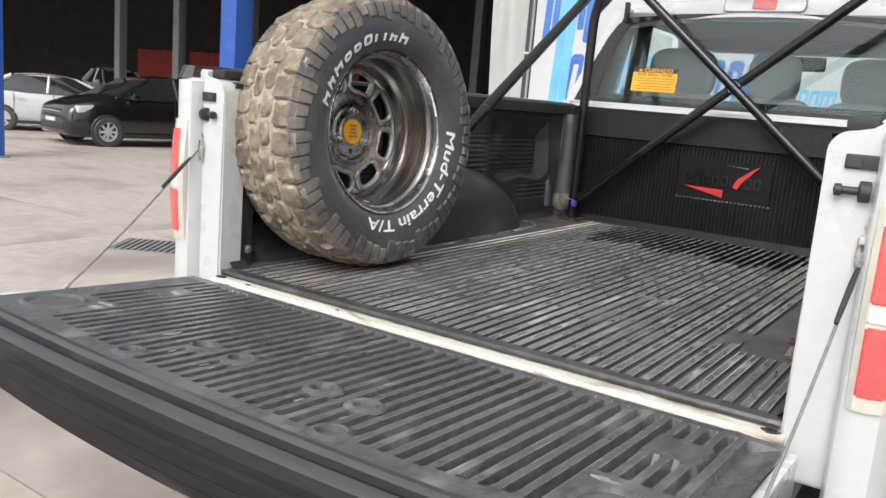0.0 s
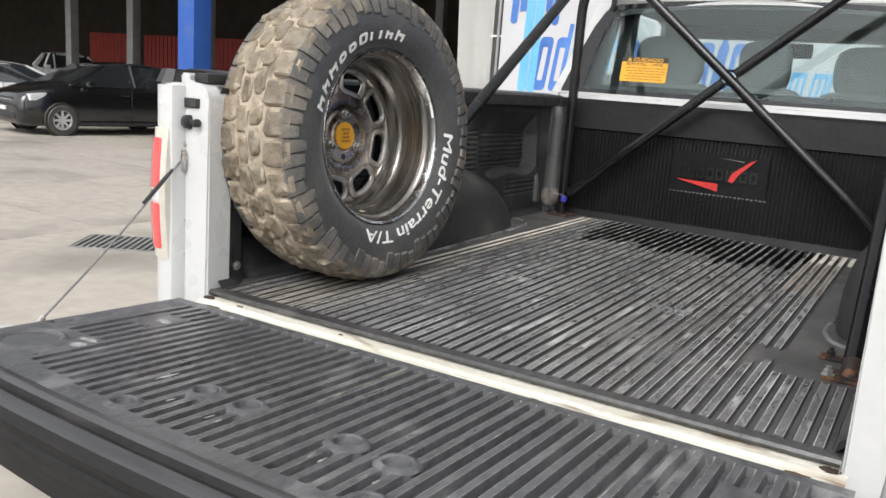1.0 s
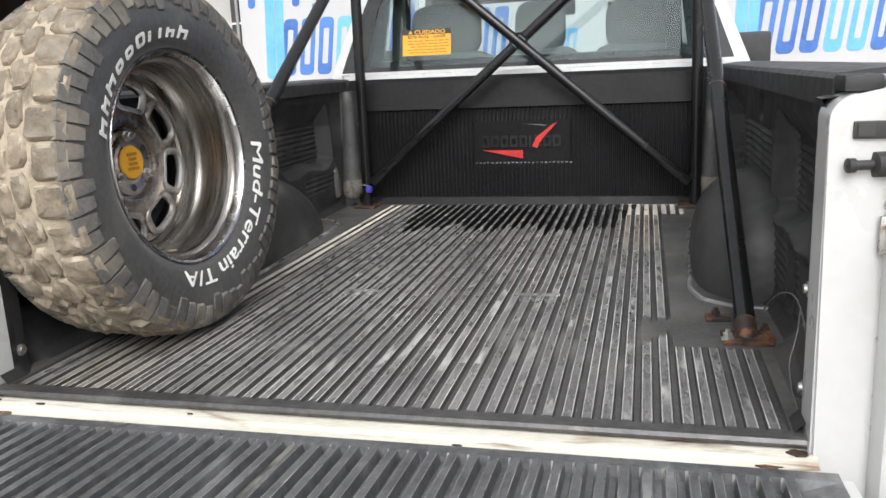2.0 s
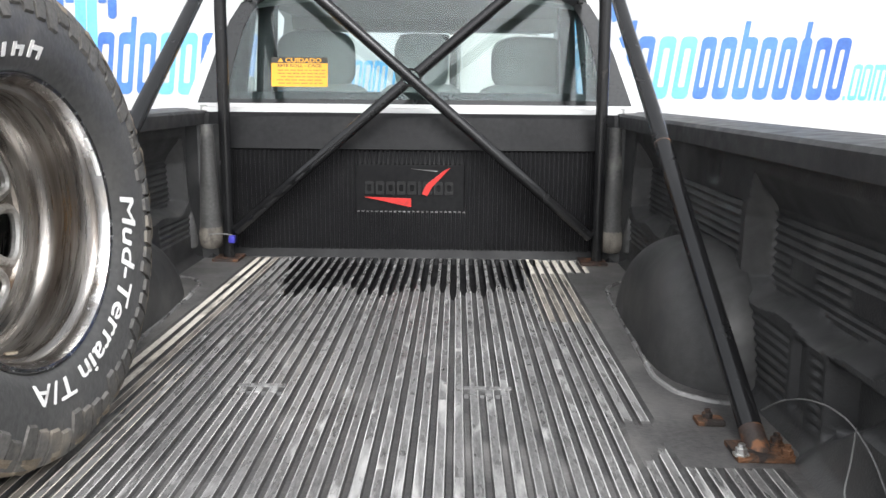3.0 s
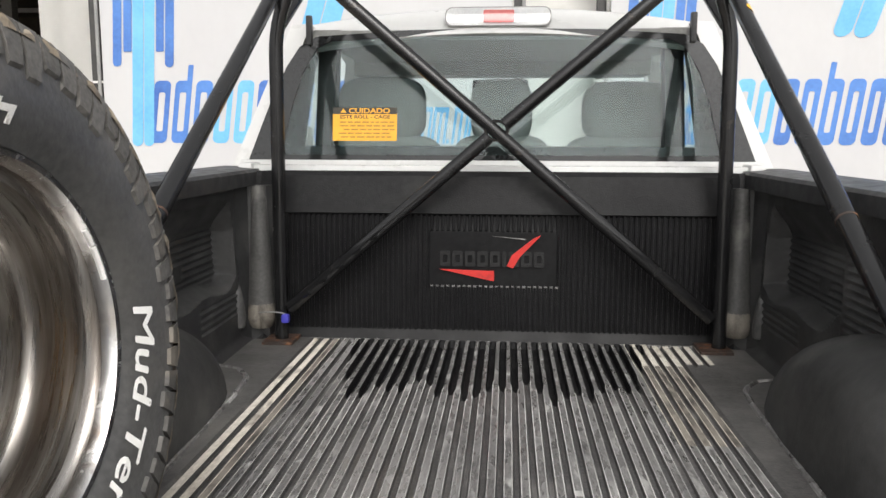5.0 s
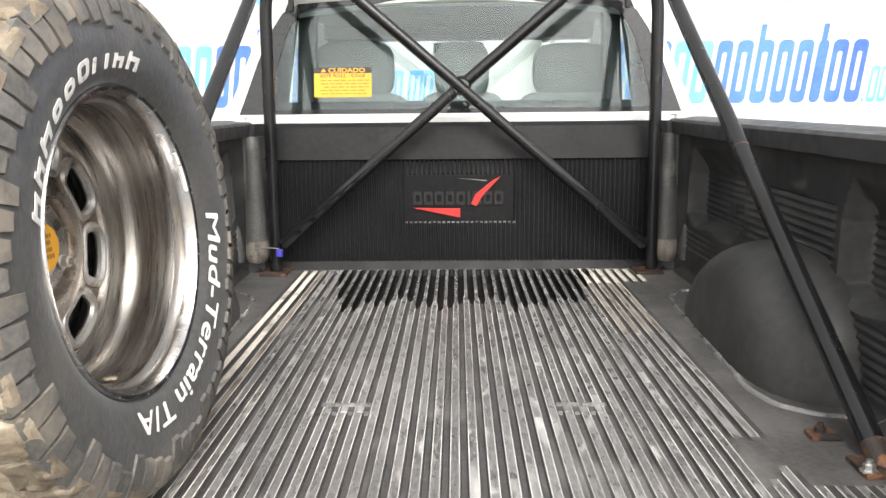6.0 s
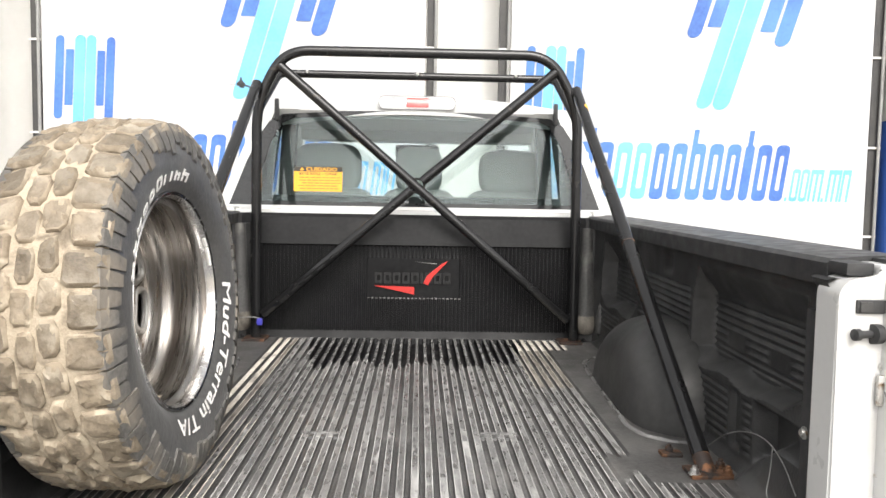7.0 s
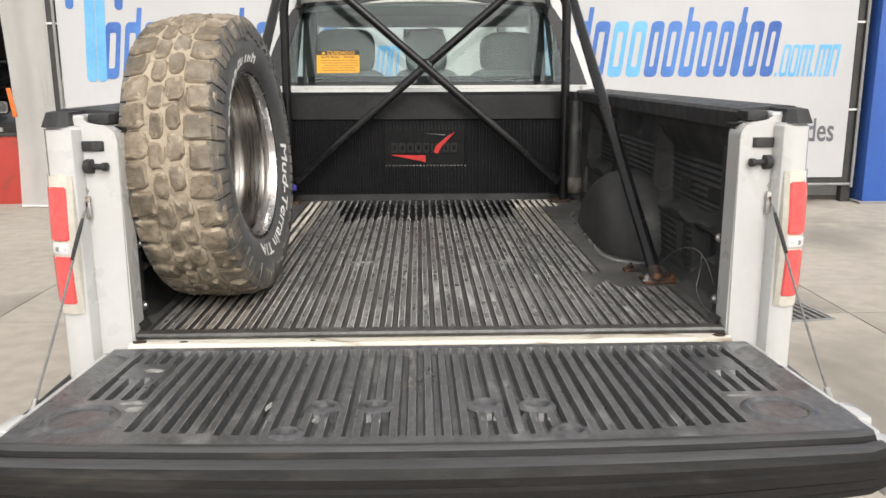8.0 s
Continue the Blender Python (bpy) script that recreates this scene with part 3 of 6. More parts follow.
def banner(off, x0, x1):
    t = thing("banner", (2.0 + off, BAN_Y, YARD), "white vinyl banner printed with blue shapes in a dark frame", "banner", "wall banners")
    bm = boxes((x0, x1, BAN_Y - 0.003, BAN_Y + 0.003, 0.18, 4.68))
    part("vinyl", bm, VINYL, t, smooth=0)
    logo_bars(t, off, big_mark(), 0.30)
    logo_bars(t, off, small_mark(), 0.05)
    # the long word: one plain slanted shape for each sign, some with a tall stroke
    place = on_banner(off)
    u, base, xh, sl = 1.64, 1.485, 0.69, 0.13
    for k, wide in enumerate((0.19, 0.19, 0.19, 0.185, 0.185, 0.168, 0.176, 0.178, 0.172, 0.168, 0.115, 0.172, 0.168)):
        ink = INK_CYAN if k in (3, 4) else INK_BLUE
        bm = bmesh.new()
        ring_prism(bm, round_rect(u, u + wide, base, base + xh, 0.06, sl), [(a + sl * 0.13, b) for a, b in round_rect(u + 0.058, u + wide - 0.058, base + 0.13, base + xh - 0.13, 0.02, sl)], place, 0.002)
        tall = {1: wide - 0.06, 7: 0.0, 10: 0.02}.get(k)
        if tall is not None:
            prism(bm, [(a + sl * (xh - 0.05), b) for a, b in round_rect(u + tall, u + tall + 0.06, base + xh - 0.05, base + xh + 0.17, 0.01, sl)], lambda p, q, d: place(p, q, d * 1.2), 0.002)
        part("printed_shape", bm, ink, t)
        u += wide + 0.05
    # the shorter light-blue tail
    for k, (du, wd, kind) in enumerate(((0.0, 0.03, "p"), (0.06, 0.1, "o"), (0.19, 0.1, "o"), (0.32, 0.16, "m"), (0.51, 0.03, "p"), (0.57, 0.16, "m"), (0.76, 0.11, "x"))):
        a = u - 0.02 + du * 0.9
        bm = bmesh.new()
        hh = 0.4
        if kind == "p":
            prism(bm, round_rect(a, a + wd, base, base + 0.05, 0.004, sl), place, 0.002)
        elif kind == "o":
            ring_prism(bm, round_rect(a, a + wd, base, base + hh, 0.035, sl), [(p + sl * 0.05, q) for p, q in round_rect(a + 0.028, a + wd - 0.028, base + 0.05, base + hh - 0.05, 0.01, sl)], place, 0.002)
        else:
            n = 3 if kind == "m" else 2
            for i in range(n):
                p = a + i * (wd - 0.03) / (n - 1)
                prism(bm, round_rect(p, p + 0.03, base, base + hh, 0.008, sl), place, 0.002)
            prism(bm, [(p + sl * (hh - 0.06), q) for p, q in round_rect(a + 0.02, a + wd - 0.02, base + hh - 0.06, base + hh - 0.002, 0.001, sl)], lambda p, q, d: place(p, q, d * 1.6), 0.002)
        part("printed_shape", bm, INK_CYAN, t)
    # the slogan, word by word
    span = lambda text: max(v[0] for v in lettering(text, 0.42, 0.006)[0]) - min(v[0] for v in lettering(text, 0.42, 0.006)[0])
    words = "El lugar de las oportunidades".split()
    k = 3.2 / span(" ".join(words))
    for i, word in enumerate(words):
        start = (span(" ".join(words[:i + 1])) - span(word)) * k
        bm = lay_text(bmesh.new(), word, 0.42, lambda p, q: place(2.18 + start + p, 0.66 + q, 0.003), span(word) * k, 0.006)
        part("slogan_word", bm, INK_GREY, t, "grey printed word", smooth=0)
    # the frame
    for a, b in ((x0 - 0.14, x0 - 0.02), (x1 + 0.02, x1 + 0.14)):
        part("frame_post", boxes((a, b, BAN_Y + 0.02, BAN_Y + 0.14, YARD, 6.3), bevel=0.008), DARK_STEEL, t)
        part("frame_tube", tube(bmesh.new(), [((a + b) / 2 + 0.045, BAN_Y - 0.02, 0.05), ((a + b) / 2 + 0.045, BAN_Y - 0.02, 6.2)], 0.02, 8), GREY_STEEL, t)
        for z in (1.05, 2.15, 3.25, 4.35):
            part("tie", boxes((a - 0.02, b + 0.02, BAN_Y - 0.005, BAN_Y + 0.02, z, z + 0.025)), WHITE_WALL, t)
    part("frame_rail", boxes((x0 - 0.02, x1 + 0.02, BAN_Y + 0.02, BAN_Y + 0.1, 0.1, 0.17), bevel=0.008), DARK_STEEL, t)
    part("frame_rail", boxes((x0 - 0.02, x1 + 0.02, BAN_Y + 0.02, BAN_Y + 0.1, 4.7, 4.8), bevel=0.008), DARK_STEEL, t)
    part("frame_tube", tube(bmesh.new(), [(x0, BAN_Y - 0.02, 0.09), (x1 + 0.1, BAN_Y - 0.02, 0.09)], 0.02, 8), GREY_STEEL, t)


banner(0.0, 1.10, 5.55)
banner(-5.63, -4.5, 0.06)


def corner_pipe():
    """The white pipe and the small extinguisher beside the blue column."""
    t = thing("downpipe", (6.42, 8.5, YARD), "white downpipe on the blue wall", "pipe")
    part("pipe", tube(bmesh.new(), [(6.42, 8.75, YARD), (6.42, 8.75, 6.2)], 0.05, 12), WHITE_WALL, t)
    part("box", boxes((6.34, 6.52, 8.62, 8.8, 1.35, 1.55), bevel=0.01), WHITE_WALL, t)
    t = thing("bottle", (6.32, 8.35, YARD), "dark green bottle standing by the blue column", "bottle")
    bm = bmesh.new()
    lathe(bm, [(0.0, 0.001), (0.0, 0.055), (0.2, 0.055), (0.26, 0.02), (0.34, 0.018), (0.34, 0.001)],
          Matrix.Translation((6.32, 8.35, YARD)) @ Matrix.Rotation(radians(-90), 4, "Y"), 16)
    part("glass_body", bm, LEAF, t)


corner_pipe()


# ---------------------------------------------------------------- pickup truck
def hexa(bm, low, high, slot=0):
    """A solid between two rings of the same count of points."""
    a, b = [bm.verts.new(p) for p in low], [bm.verts.new(p) for p in high]
    n = len(low)
    bm.faces.new(a[::-1])
    bm.faces.new(b)
    for i in range(n):
        bm.faces.new((a[i], a[(i + 1) % n], b[(i + 1) % n], b[i]))
    return bm


def extrude_y(bm, outline, y0, y1):
    return hexa(bm, [(x, y0, z) for x, z in outline], [(x, y1, z) for x, z in outline])


F = 0.90   # the liner floor's height
truck = thing("pickup_truck", (0, 1.5, YARD), "white pickup truck with its tailgate open and a black bed liner", "pickup truck")


def bed_shell():
    for s in (-1, 1):
        bm = bmesh.new()
        outline = [(0.955, 0.62), (0.962, 0.8), (0.962, 1.28), (0.95, 1.38), (0.93, 1.425), (0.918, 1.43), (0.918, 0.9), (0.918, 0.62)]
        extrude_y(bm, [(s * x, z) for x, z in outline], 0.13, 2.33)
        part("bed_side", bm, WHITE_PAINT, truck)
        # rear post with its inner return, and the rounded outer corner round the lamp
        bm = bmesh.new()
        arc = [(0.802 - 0.038 * math.cos(radians(9 * i)), 1.395 + 0.038 * math.sin(radians(9 * i))) for i in range(11)]
        tab = [(0.831 + 0.008 * math.sin(radians(30 * i)), 1.441 - 0.008 * math.cos(radians(30 * i))) for i in range(4)]
        tab += [(0.847 - 0.008 * math.cos(radians(30 * i)), 1.449 + 0.008 * math.sin(radians(30 * i))) for i in range(4)]
        tab += [(0.866 + 0.012 * math.sin(radians(22.5 * i)), 1.445 + 0.012 * math.cos(radians(22.5 * i))) for i in range(5)]
        face = [(0.764, 0.80), *arc, *tab, (0.884, 1.425), (0.884, 0.80)]
        prism(bm, face, lambda u, v, d: Vector((s * u, -0.02 + d, v)), 0.08)
        bmesh.ops.bevel(bm, geom=[e for e in bm.edges if max(v.co.y for v in e.verts) < -0.019], offset=0.006, segments=3, affect="EDGES")
        part("rear_post", bm, WHITE_PAINT, truck)
        plan = [(0.846, -0.019), (0.848, -0.042), (0.856, -0.056), (0.872, -0.063), (0.895, -0.062), (0.918, -0.050), (0.936, -0.018), (0.950, 0.05), (0.956, 0.16), (0.846, 0.16)]
        bm = hexa(bmesh.new(), [(s * x, y, 0.785) for x, y in plan], [(s * x, y, 1.432) for x, y in plan])
        bmesh.ops.bevel(bm, geom=[e for e in bm.edges if abs(e.verts[0].co.z - e.verts[1].co.z) < 0.01], offset=0.008, segments=3, affect="EDGES")
        part("corner_panel", bm, WHITE_PAINT, truck)
        # rail cap
        bm = bmesh.new()
        cap = [(0.782, 1.41), (0.782, 1.452), (0.79, 1.461), (0.86, 1.467), (0.93, 1.468), (0.95, 1.458), (0.957, 1.435), (0.957, 1.412), (0.945, 1.412), (0.93, 1.435), (0.80, 1.435)]
        extrude_y(bm, [(s * x, z) for x, z in cap], 0.062, 2.30)
        box(bm, *sorted((s * 0.784, s * 0.836)), -0.004, 0.07, 1.4345, 1.459, 0.008)
        part("rail_cap", bm, BLACK_TRIM, truck)
        bm = hexa(bmesh.new(), [(s * x, y, 1.430) for x, y in ((0.862, -0.05), (0.884, -0.066), (0.906, -0.063), (0.93, -0.045), (0.955, 0.06), (0.862, 0.06))],
                  [(s * x, y, 1.464) for x, y in ((0.866, -0.038), (0.884, -0.05), (0.902, -0.048), (0.92, -0.035), (0.945, 0.06), (0.866, 0.06))])
        part("rail_cap_end", bm, BLACK_TRIM, truck)
        # tail lamp, bulging back past the post
        glow = [(0.859, -0.046), (0.863, -0.060), (0.874, -0.068), (0.896, -0.068), (0.920, -0.055), (0.939, -0.02), (0.953, 0.05), (0.9575, 0.1), (0.86, 0.1)]
        bow = lambda z: 0.012 * math.sin(math.pi * max(0.0, min(1.0, (z - 0.968) / 0.354)))

        def lofted(plan, z0, z1, n, edge):
            """A body with a level plan, bowed backwards over the lamp's height, its rims rounded."""
            bm = bmesh.new()
            rows = []
            for i in range(n + 1):
                z = z0 + (z1 - z0) * i / n
                rows.append([bm.verts.new((s * x, y - (bow(z) if y < 0.06 else 0.0), z)) for x, y in plan])
            for q, w in zip(rows, rows[1:]):
                for k in range(len(plan)):
                    bm.faces.new((q[k], q[(k + 1) % len(plan)], w[(k + 1) % len(plan)], w[k]))
            bm.faces.new(rows[0][::-1])
            bm.faces.new(rows[-1])
            rim = {e for row in (rows[0], rows[-1]) for v in row for e in v.link_edges if abs(e.verts[0].co.z - e.verts[1].co.z) < 0.001}
            bmesh.ops.bevel(bm, geom=list(rim), offset=edge, segments=2, affect="EDGES")
            return bm
        lamp = part("tail_lamp", lofted(glow, 0.968, 1.322, 8, 0.006), CLEAR_LENS, truck, "tail lamp with two red lenses")
        lens = [(0.8745, -0.0690), (0.879, -0.0722), (0.898, -0.0717), (0.917, -0.0620), (0.928, -0.0460), (0.928, -0.03), (0.8745, -0.03)]
        for z0, z1 in ((1.160, 1.290), (1.0, 1.121)):
            part("red_lens", lofted(lens, z0, z1, 5, 0.003), RED_LENS, lamp, "red lens")
        reverse = part("reverse_lens", lofted(lens, 1.127, 1.154, 2, 0.003), LAMP_GLASS, lamp, "clear reversing lens")
        for x, r in ((0.887, 0.0045), (0.905, 0.0065)):
            bm = lathe(bmesh.new(), [(0.0, 0.0005), (0.002, r * 0.6), (0.0, r), (-0.004, r)], Matrix.Translation((s * x, -0.0825 + 0.35 * max(0.0, x - 0.898), 1.1405)) @ Matrix.Rotation(radians(-90), 4, "Z"), 12)
            part("bulb", bm, GREY_STEEL, reverse, "dark bulb behind the clear lens")
        # striker, bump stop and cable stud on the post
        slot = part("striker", boxes((*sorted((s * 0.795, s * 0.848)), -0.026, 0.0, 1.37, 1.395), bevel=0.004), BLACK_TRIM, truck)
        part("striker_hole", boxes((*sorted((s * 0.80, s * 0.822)), -0.029, -0.01, 1.374, 1.391)), DARK_STEEL, slot)
        m = Matrix.Translation((s * 0.83, -0.024, 1.334)) @ Matrix.Rotation(radians(-14 if s < 0 else -166), 4, "Z")
        bm = bmesh.new()
        lathe(bm, [(-0.01, 0.001), (-0.01, 0.018), (0.006, 0.018), (0.008, 0.007), (0.032, 0.007), (0.034, 0.0105), (0.044, 0.0105), (0.046, 0.001)], m, 18)
        part("bump_stop", bm, BLACK_TRIM, truck)
        for zz, rr in ((1.275, 0.009), (1.075, 0.006), (0.985, 0.006)):
            bm = bmesh.new()
            lathe(bm, [(0.0, 0.001), (0.0, rr), (0.006, rr * 0.8), (0.006, 0.001)], Matrix.Translation((s * 0.85, -0.02, zz)) @ Matrix.Rotation(radians(-90), 4, "Z"), 10)
            part("screw", bm, STEEL, truck)
        part("post_seam", boxes((*sorted((s * 0.8615, s * 0.8635)), -0.0235, -0.015, 0.82, 1.36)), INK_GREY, truck)
    # front wall of the bed
    part("bed_front", boxes((-0.84, 0.84, 2.235, 2.275, 0.8, 1.474), bevel=0.008), WHITE_PAINT, truck)
    for s in (-1, 1):
        part("corner_bracket", boxes((*sorted((s * 0.805, s * 0.852)), 2.21, 2.31, 1.425, 1.48), bevel=0.008), WHITE_PAINT, truck)
    # floor pan, sill and bumper
    part("bed_floor", boxes((-0.84, 0.84, 0.02, 2.24, 0.82, 0.872)), WHITE_PAINT, truck)
    bm = bmesh.new()
    prof = [(-0.072, 0.80), (-0.072, 0.862), (-0.066, 0.871), (-0.036, 0.873), (-0.031, 0.880), (-0.004, 0.883), (0.015, 0.884), (0.015, 0.80)]
    hexa(bm, [(-0.775, y, z) for y, z in prof], [(0.775, y, z) for y, z in prof])
    part("sill", bm, SILL_PAINT, truck, "grimy cream-painted bed sill with rust spots")
    # rust and black grime in the sill's corners
    rng = random.Random(21)
    for x, y, z, w, d, mat in ((-0.752, -0.018, 0.8845, 0.022, 0.012, RUST_DARK), (-0.70, -0.05, 0.8738, 0.03, 0.008, RUST), (-0.735, -0.056, 0.8735, 0.018, 0.007, RUST_DARK),
                               (-0.64, -0.02, 0.8832, 0.012, 0.004, RUST_DARK), (0.748, -0.018, 0.8845, 0.02, 0.012, RUST_DARK), (0.70, -0.05, 0.8738, 0.026, 0.006, RUST),
                               (0.21, -0.052, 0.8738, 0.01, 0.003, RUST_DARK), (-0.31, -0.02, 0.8832, 0.009, 0.003, RUST_DARK)):
        pts = [(x + w * math.cos(a) * rng.uniform(0.5, 1), y + d * math.sin(a) * rng.uniform(0.5, 1)) for a in spaced(0, 5.8, 0.45)]
        part("rust_patch", prism(bmesh.new(), pts, lambda u, v, q: Vector((u, v, z - 0.003 + q)), 0.0032), mat, truck, "rust spot on the sill", smooth=0)
    bm = bmesh.new()
    bp = [(-0.22, 0.5), (-0.26, 0.56), (-0.26, 0.68), (-0.22, 0.72), (0.0, 0.735), (0.02, 0.72), (0.02, 0.5)]
    hexa(bm, [(-0.96, y, z) for y, z in bp], [(0.96, y, z) for y, z in bp])
    part("bumper", bm, BLACK_TRIM, truck)
    for s in (-1, 1):
        part("bumper_end", boxes((*sorted((s * 0.80, s * 0.985)), -0.2, 0.12, 0.66, 0.765), bevel=0.02), BLACK_TRIM, truck)
    part("chassis", boxes((-0.45, -0.35, 0.0, 5.2, 0.5, 0.68), (0.35, 0.45, 0.0, 5.2, 0.5, 0.68), (-0.9, 0.9, 2.4, 4.4, 0.45, 0.62)), DARK_STEEL, truck)
    for s in (-1, 1):
        for y in (1.22, 4.75):
            w = Matrix.Translation((s * 0.875, y, 0.39 + YARD)) @ Matrix.Rotation(0 if s > 0 else math.pi, 4, "Z")
            arch = [(s * 0.968, y + 0.47 * math.cos(a), 0.42 + 0.45 * math.sin(a)) for a in spaced(-0.3, math.pi + 0.3, 0.15)]
            lip = part("wheel_arch", tube(bmesh.new(), arch, 0.022, 8), WHITE_PAINT, truck)
            well = [(q[1], q[2]) for q in arch]
            part("arch_liner", prism(bmesh.new(), well, lambda u, v, d: Vector((s * (0.966 - d), u, v)), 0.006), BLACK_TRIM, lip)
            wheel = part("wheel", lathe(bmesh.new(), [(-0.11, 0.2), (-0.125, 0.3), (-0.11, 0.375), (-0.08, 0.39), (0.08, 0.39), (0.11, 0.375), (0.125, 0.3), (0.11, 0.2), (0.1, 0.195)], w, 40), RUBBER, truck)
            part("rim", lathe(bmesh.new(), [(0.09, 0.2), (0.05, 0.18), (0.045, 0.06), (0.07, 0.05), (0.07, 0.001)], w, 40), ALLOY, wheel)


def grooves(width, pitch, groove, wall, edge=0.0):
    """Break points across a ribbed panel, and the depth (0 to 1) at each."""
    xs, ds = [], []
    n = int(width / pitch)
    for i in range(-n, n + 1):
        c = i * pitch
        outer = ((-groove / 2 - wall - edge, 0),) if edge else ()
        for off, d in (*outer, (-groove / 2 - wall, 0), (-groove / 2, 1), (groove / 2, 1), (groove / 2 + wall, 0), *((-a, b) for a, b in outer)):
            if abs(c + off) < width:
                xs.append(c + off)
                ds.append(d)
    return xs, ds


def ribbed(xs, ds, ys, top, depth, open_at, place=None, pick=None):
    """A panel with grooves where open_at(x, y); flat elsewhere. ys come in close pairs at groove ends."""
    bm = bmesh.new()
    lift = {x: d for x, d in zip(xs, ds)}
    pt = place or (lambda x, y, z: (x, y, z))
    return sheet(bm, xs, ys, lambda x, y: pt(x, y, top - depth * lift.get(x, 0) * open_at(x, y)), pick)


CUPS = [(-0.225, -0.507, 0.026), (-0.122, -0.508, 0.026), (0.095, -0.508, 0.026), (0.198, -0.515, 0.026), (0.24, -0.648, 0.026), (-0.278, -0.64, 0.022)]
DISHES = [(-0.683, -0.552, 0.062), (0.665, -0.56, 0.062)]


def tailgate():
    gate = part("tailgate", boxes((-0.795, 0.795, -0.655, -0.078, 0.800, 0.862), bevel=0.012), WHITE_PAINT, truck, "open tailgate, white with a black plastic liner")
    pitch = 0.0335
    xs, ds = grooves(0.745, pitch, 0.0105, 0.004, 0.0018)
    xs = [-0.792, -0.786] + xs + [0.786, 0.792]
    ds = [0, 0] + ds + [0, 0]
    ys = sorted({-0.088, -0.082, -0.11, -0.114, -0.118} | {round(v, 4) for v in spaced(-0.66, -0.12, 0.010)} | {-0.67, -0.685, -0.70})

    def is_open(x, y):
        if y > -0.113 or y < -0.66 + 0.12 * x * x:
            return 0.0
        for cx, cy, r in CUPS:
            if (x - cx) ** 2 + (y - cy) ** 2 < (r + 0.012) ** 2:
                return 0.0
        for cx, cy, r in DISHES:
            if abs(x) > 0.585 and y < -0.44 and x * cx > 0:
                return 0.0
        if 0.60 < abs(x) < 0.70 and -0.32 < y < -0.2:
            return 0.0
        return 1.0

    # pale groove ends and edges: scuffs plus the light they catch, in the colour
    def tip(x, y):
        off = ((x / pitch + 0.5) % 1.0 - 0.5) * pitch
        if -0.131 < y < -0.111 and 0.005 < off < 0.0095 and abs(x) < 0.72:
            return 1
        return 2 if 0.0092 < abs(off) < 0.0112 and is_open(x, y) else 0

    def sunk(x, y, z):
        return (x, y + 0.055 * x * x * step_between(-0.55, -0.70, y), z - 0.02 if any((x - cx) ** 2 + (y - cy) ** 2 < (r - 0.004) ** 2 for cx, cy, r in CUPS) else z)
    bm = ribbed(xs, ds, ys, 0.886, 0.017, is_open, sunk, tip)
    part("liner_panel", bm, (GATE_LINER, SCUFF_GLINT, LINER_WORN_GLINT), gate, "ribbed black tailgate liner, rib ends and edges paler from scuffs and light")
    # rolled outer edge of the liner and the cap beyond it
    bm = bmesh.new()
    hexa(bm, [(-0.79, y, z) for y, z in ((-0.090, 0.872), (-0.080, 0.874), (-0.078, 0.882), (-0.088, 0.886))],
         [(0.79, y, z) for y, z in ((-0.090, 0.872), (-0.080, 0.874), (-0.078, 0.882), (-0.088, 0.886))])
    part("liner_lip", bm, GATE_LINER, gate)
    edge = [(-0.692, 0.868), (-0.699, 0.887), (-0.708, 0.893), (-0.722, 0.894), (-0.732, 0.888), (-0.739, 0.879), (-0.748, 0.879), (-0.756, 0.886), (-0.772, 0.887), (-0.786, 0.881),
            (-0.797, 0.866), (-0.798, 0.850), (-0.805, 0.845), (-0.806, 0.824), (-0.799, 0.817), (-0.801, 0.797), (-0.793, 0.790), (-0.795, 0.774), (-0.782, 0.763), (-0.73, 0.762), (-0.692, 0.83)]
    bm = bmesh.new()
    loops = []
    for x in spaced(-0.78, 0.78, 0.04):
        loops.append([bm.verts.new((x, y + 0.055 * x * x + 0.9 * max(0.0, abs(x) - 0.745) ** 1.5 * 3 * step_between(-0.70, -0.79, y),
                                    z + 0.045 * x * x / 0.64 * max(0.0, 0.886 - z) / 0.124)) for y, z in edge])
    for q, w in zip(loops, loops[1:]):
        for i in range(len(edge)):
            f = bm.faces.new((q[i], q[(i + 1) % len(edge)], w[(i + 1) % len(edge)], w[i]))
            f.normal_update()
            # upward steps take the paler plastic, the rest of the cap the darker
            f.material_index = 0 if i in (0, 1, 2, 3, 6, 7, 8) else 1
    bm.faces.new(loops[0])
    bm.faces.new(loops[-1][::-1])
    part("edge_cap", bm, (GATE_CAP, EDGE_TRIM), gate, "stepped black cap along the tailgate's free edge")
    for cx, cy, r in CUPS:
        bm = bmesh.new()
        lathe(bm, [(-0.002, r + 0.013), (0.001, r + 0.010), (0.005, r + 0.003), (0.0055, r), (0.003, r - 0.003), (-0.006, r - 0.006), (-0.010, r - 0.012), (-0.011, 0.0005)],
              Matrix.Translation((cx, cy, 0.886)) @ Matrix.Rotation(radians(-90), 4, "Y"), 24)
        part("cup_dimple", bm, GATE_LINER, gate)
    for cx, cy, r in DISHES:
        bm = bmesh.new()
        lathe(bm, [(-0.001, r + 0.012), (0.004, r + 0.006), (0.0065, r), (0.005, r - 0.005), (0.0005, r - 0.010)],
              Matrix.Translation((cx, cy, 0.886)) @ Matrix.Rotation(radians(-90), 4, "Y"), 36)
        part("cup_ring", bm, GATE_LINER, gate)
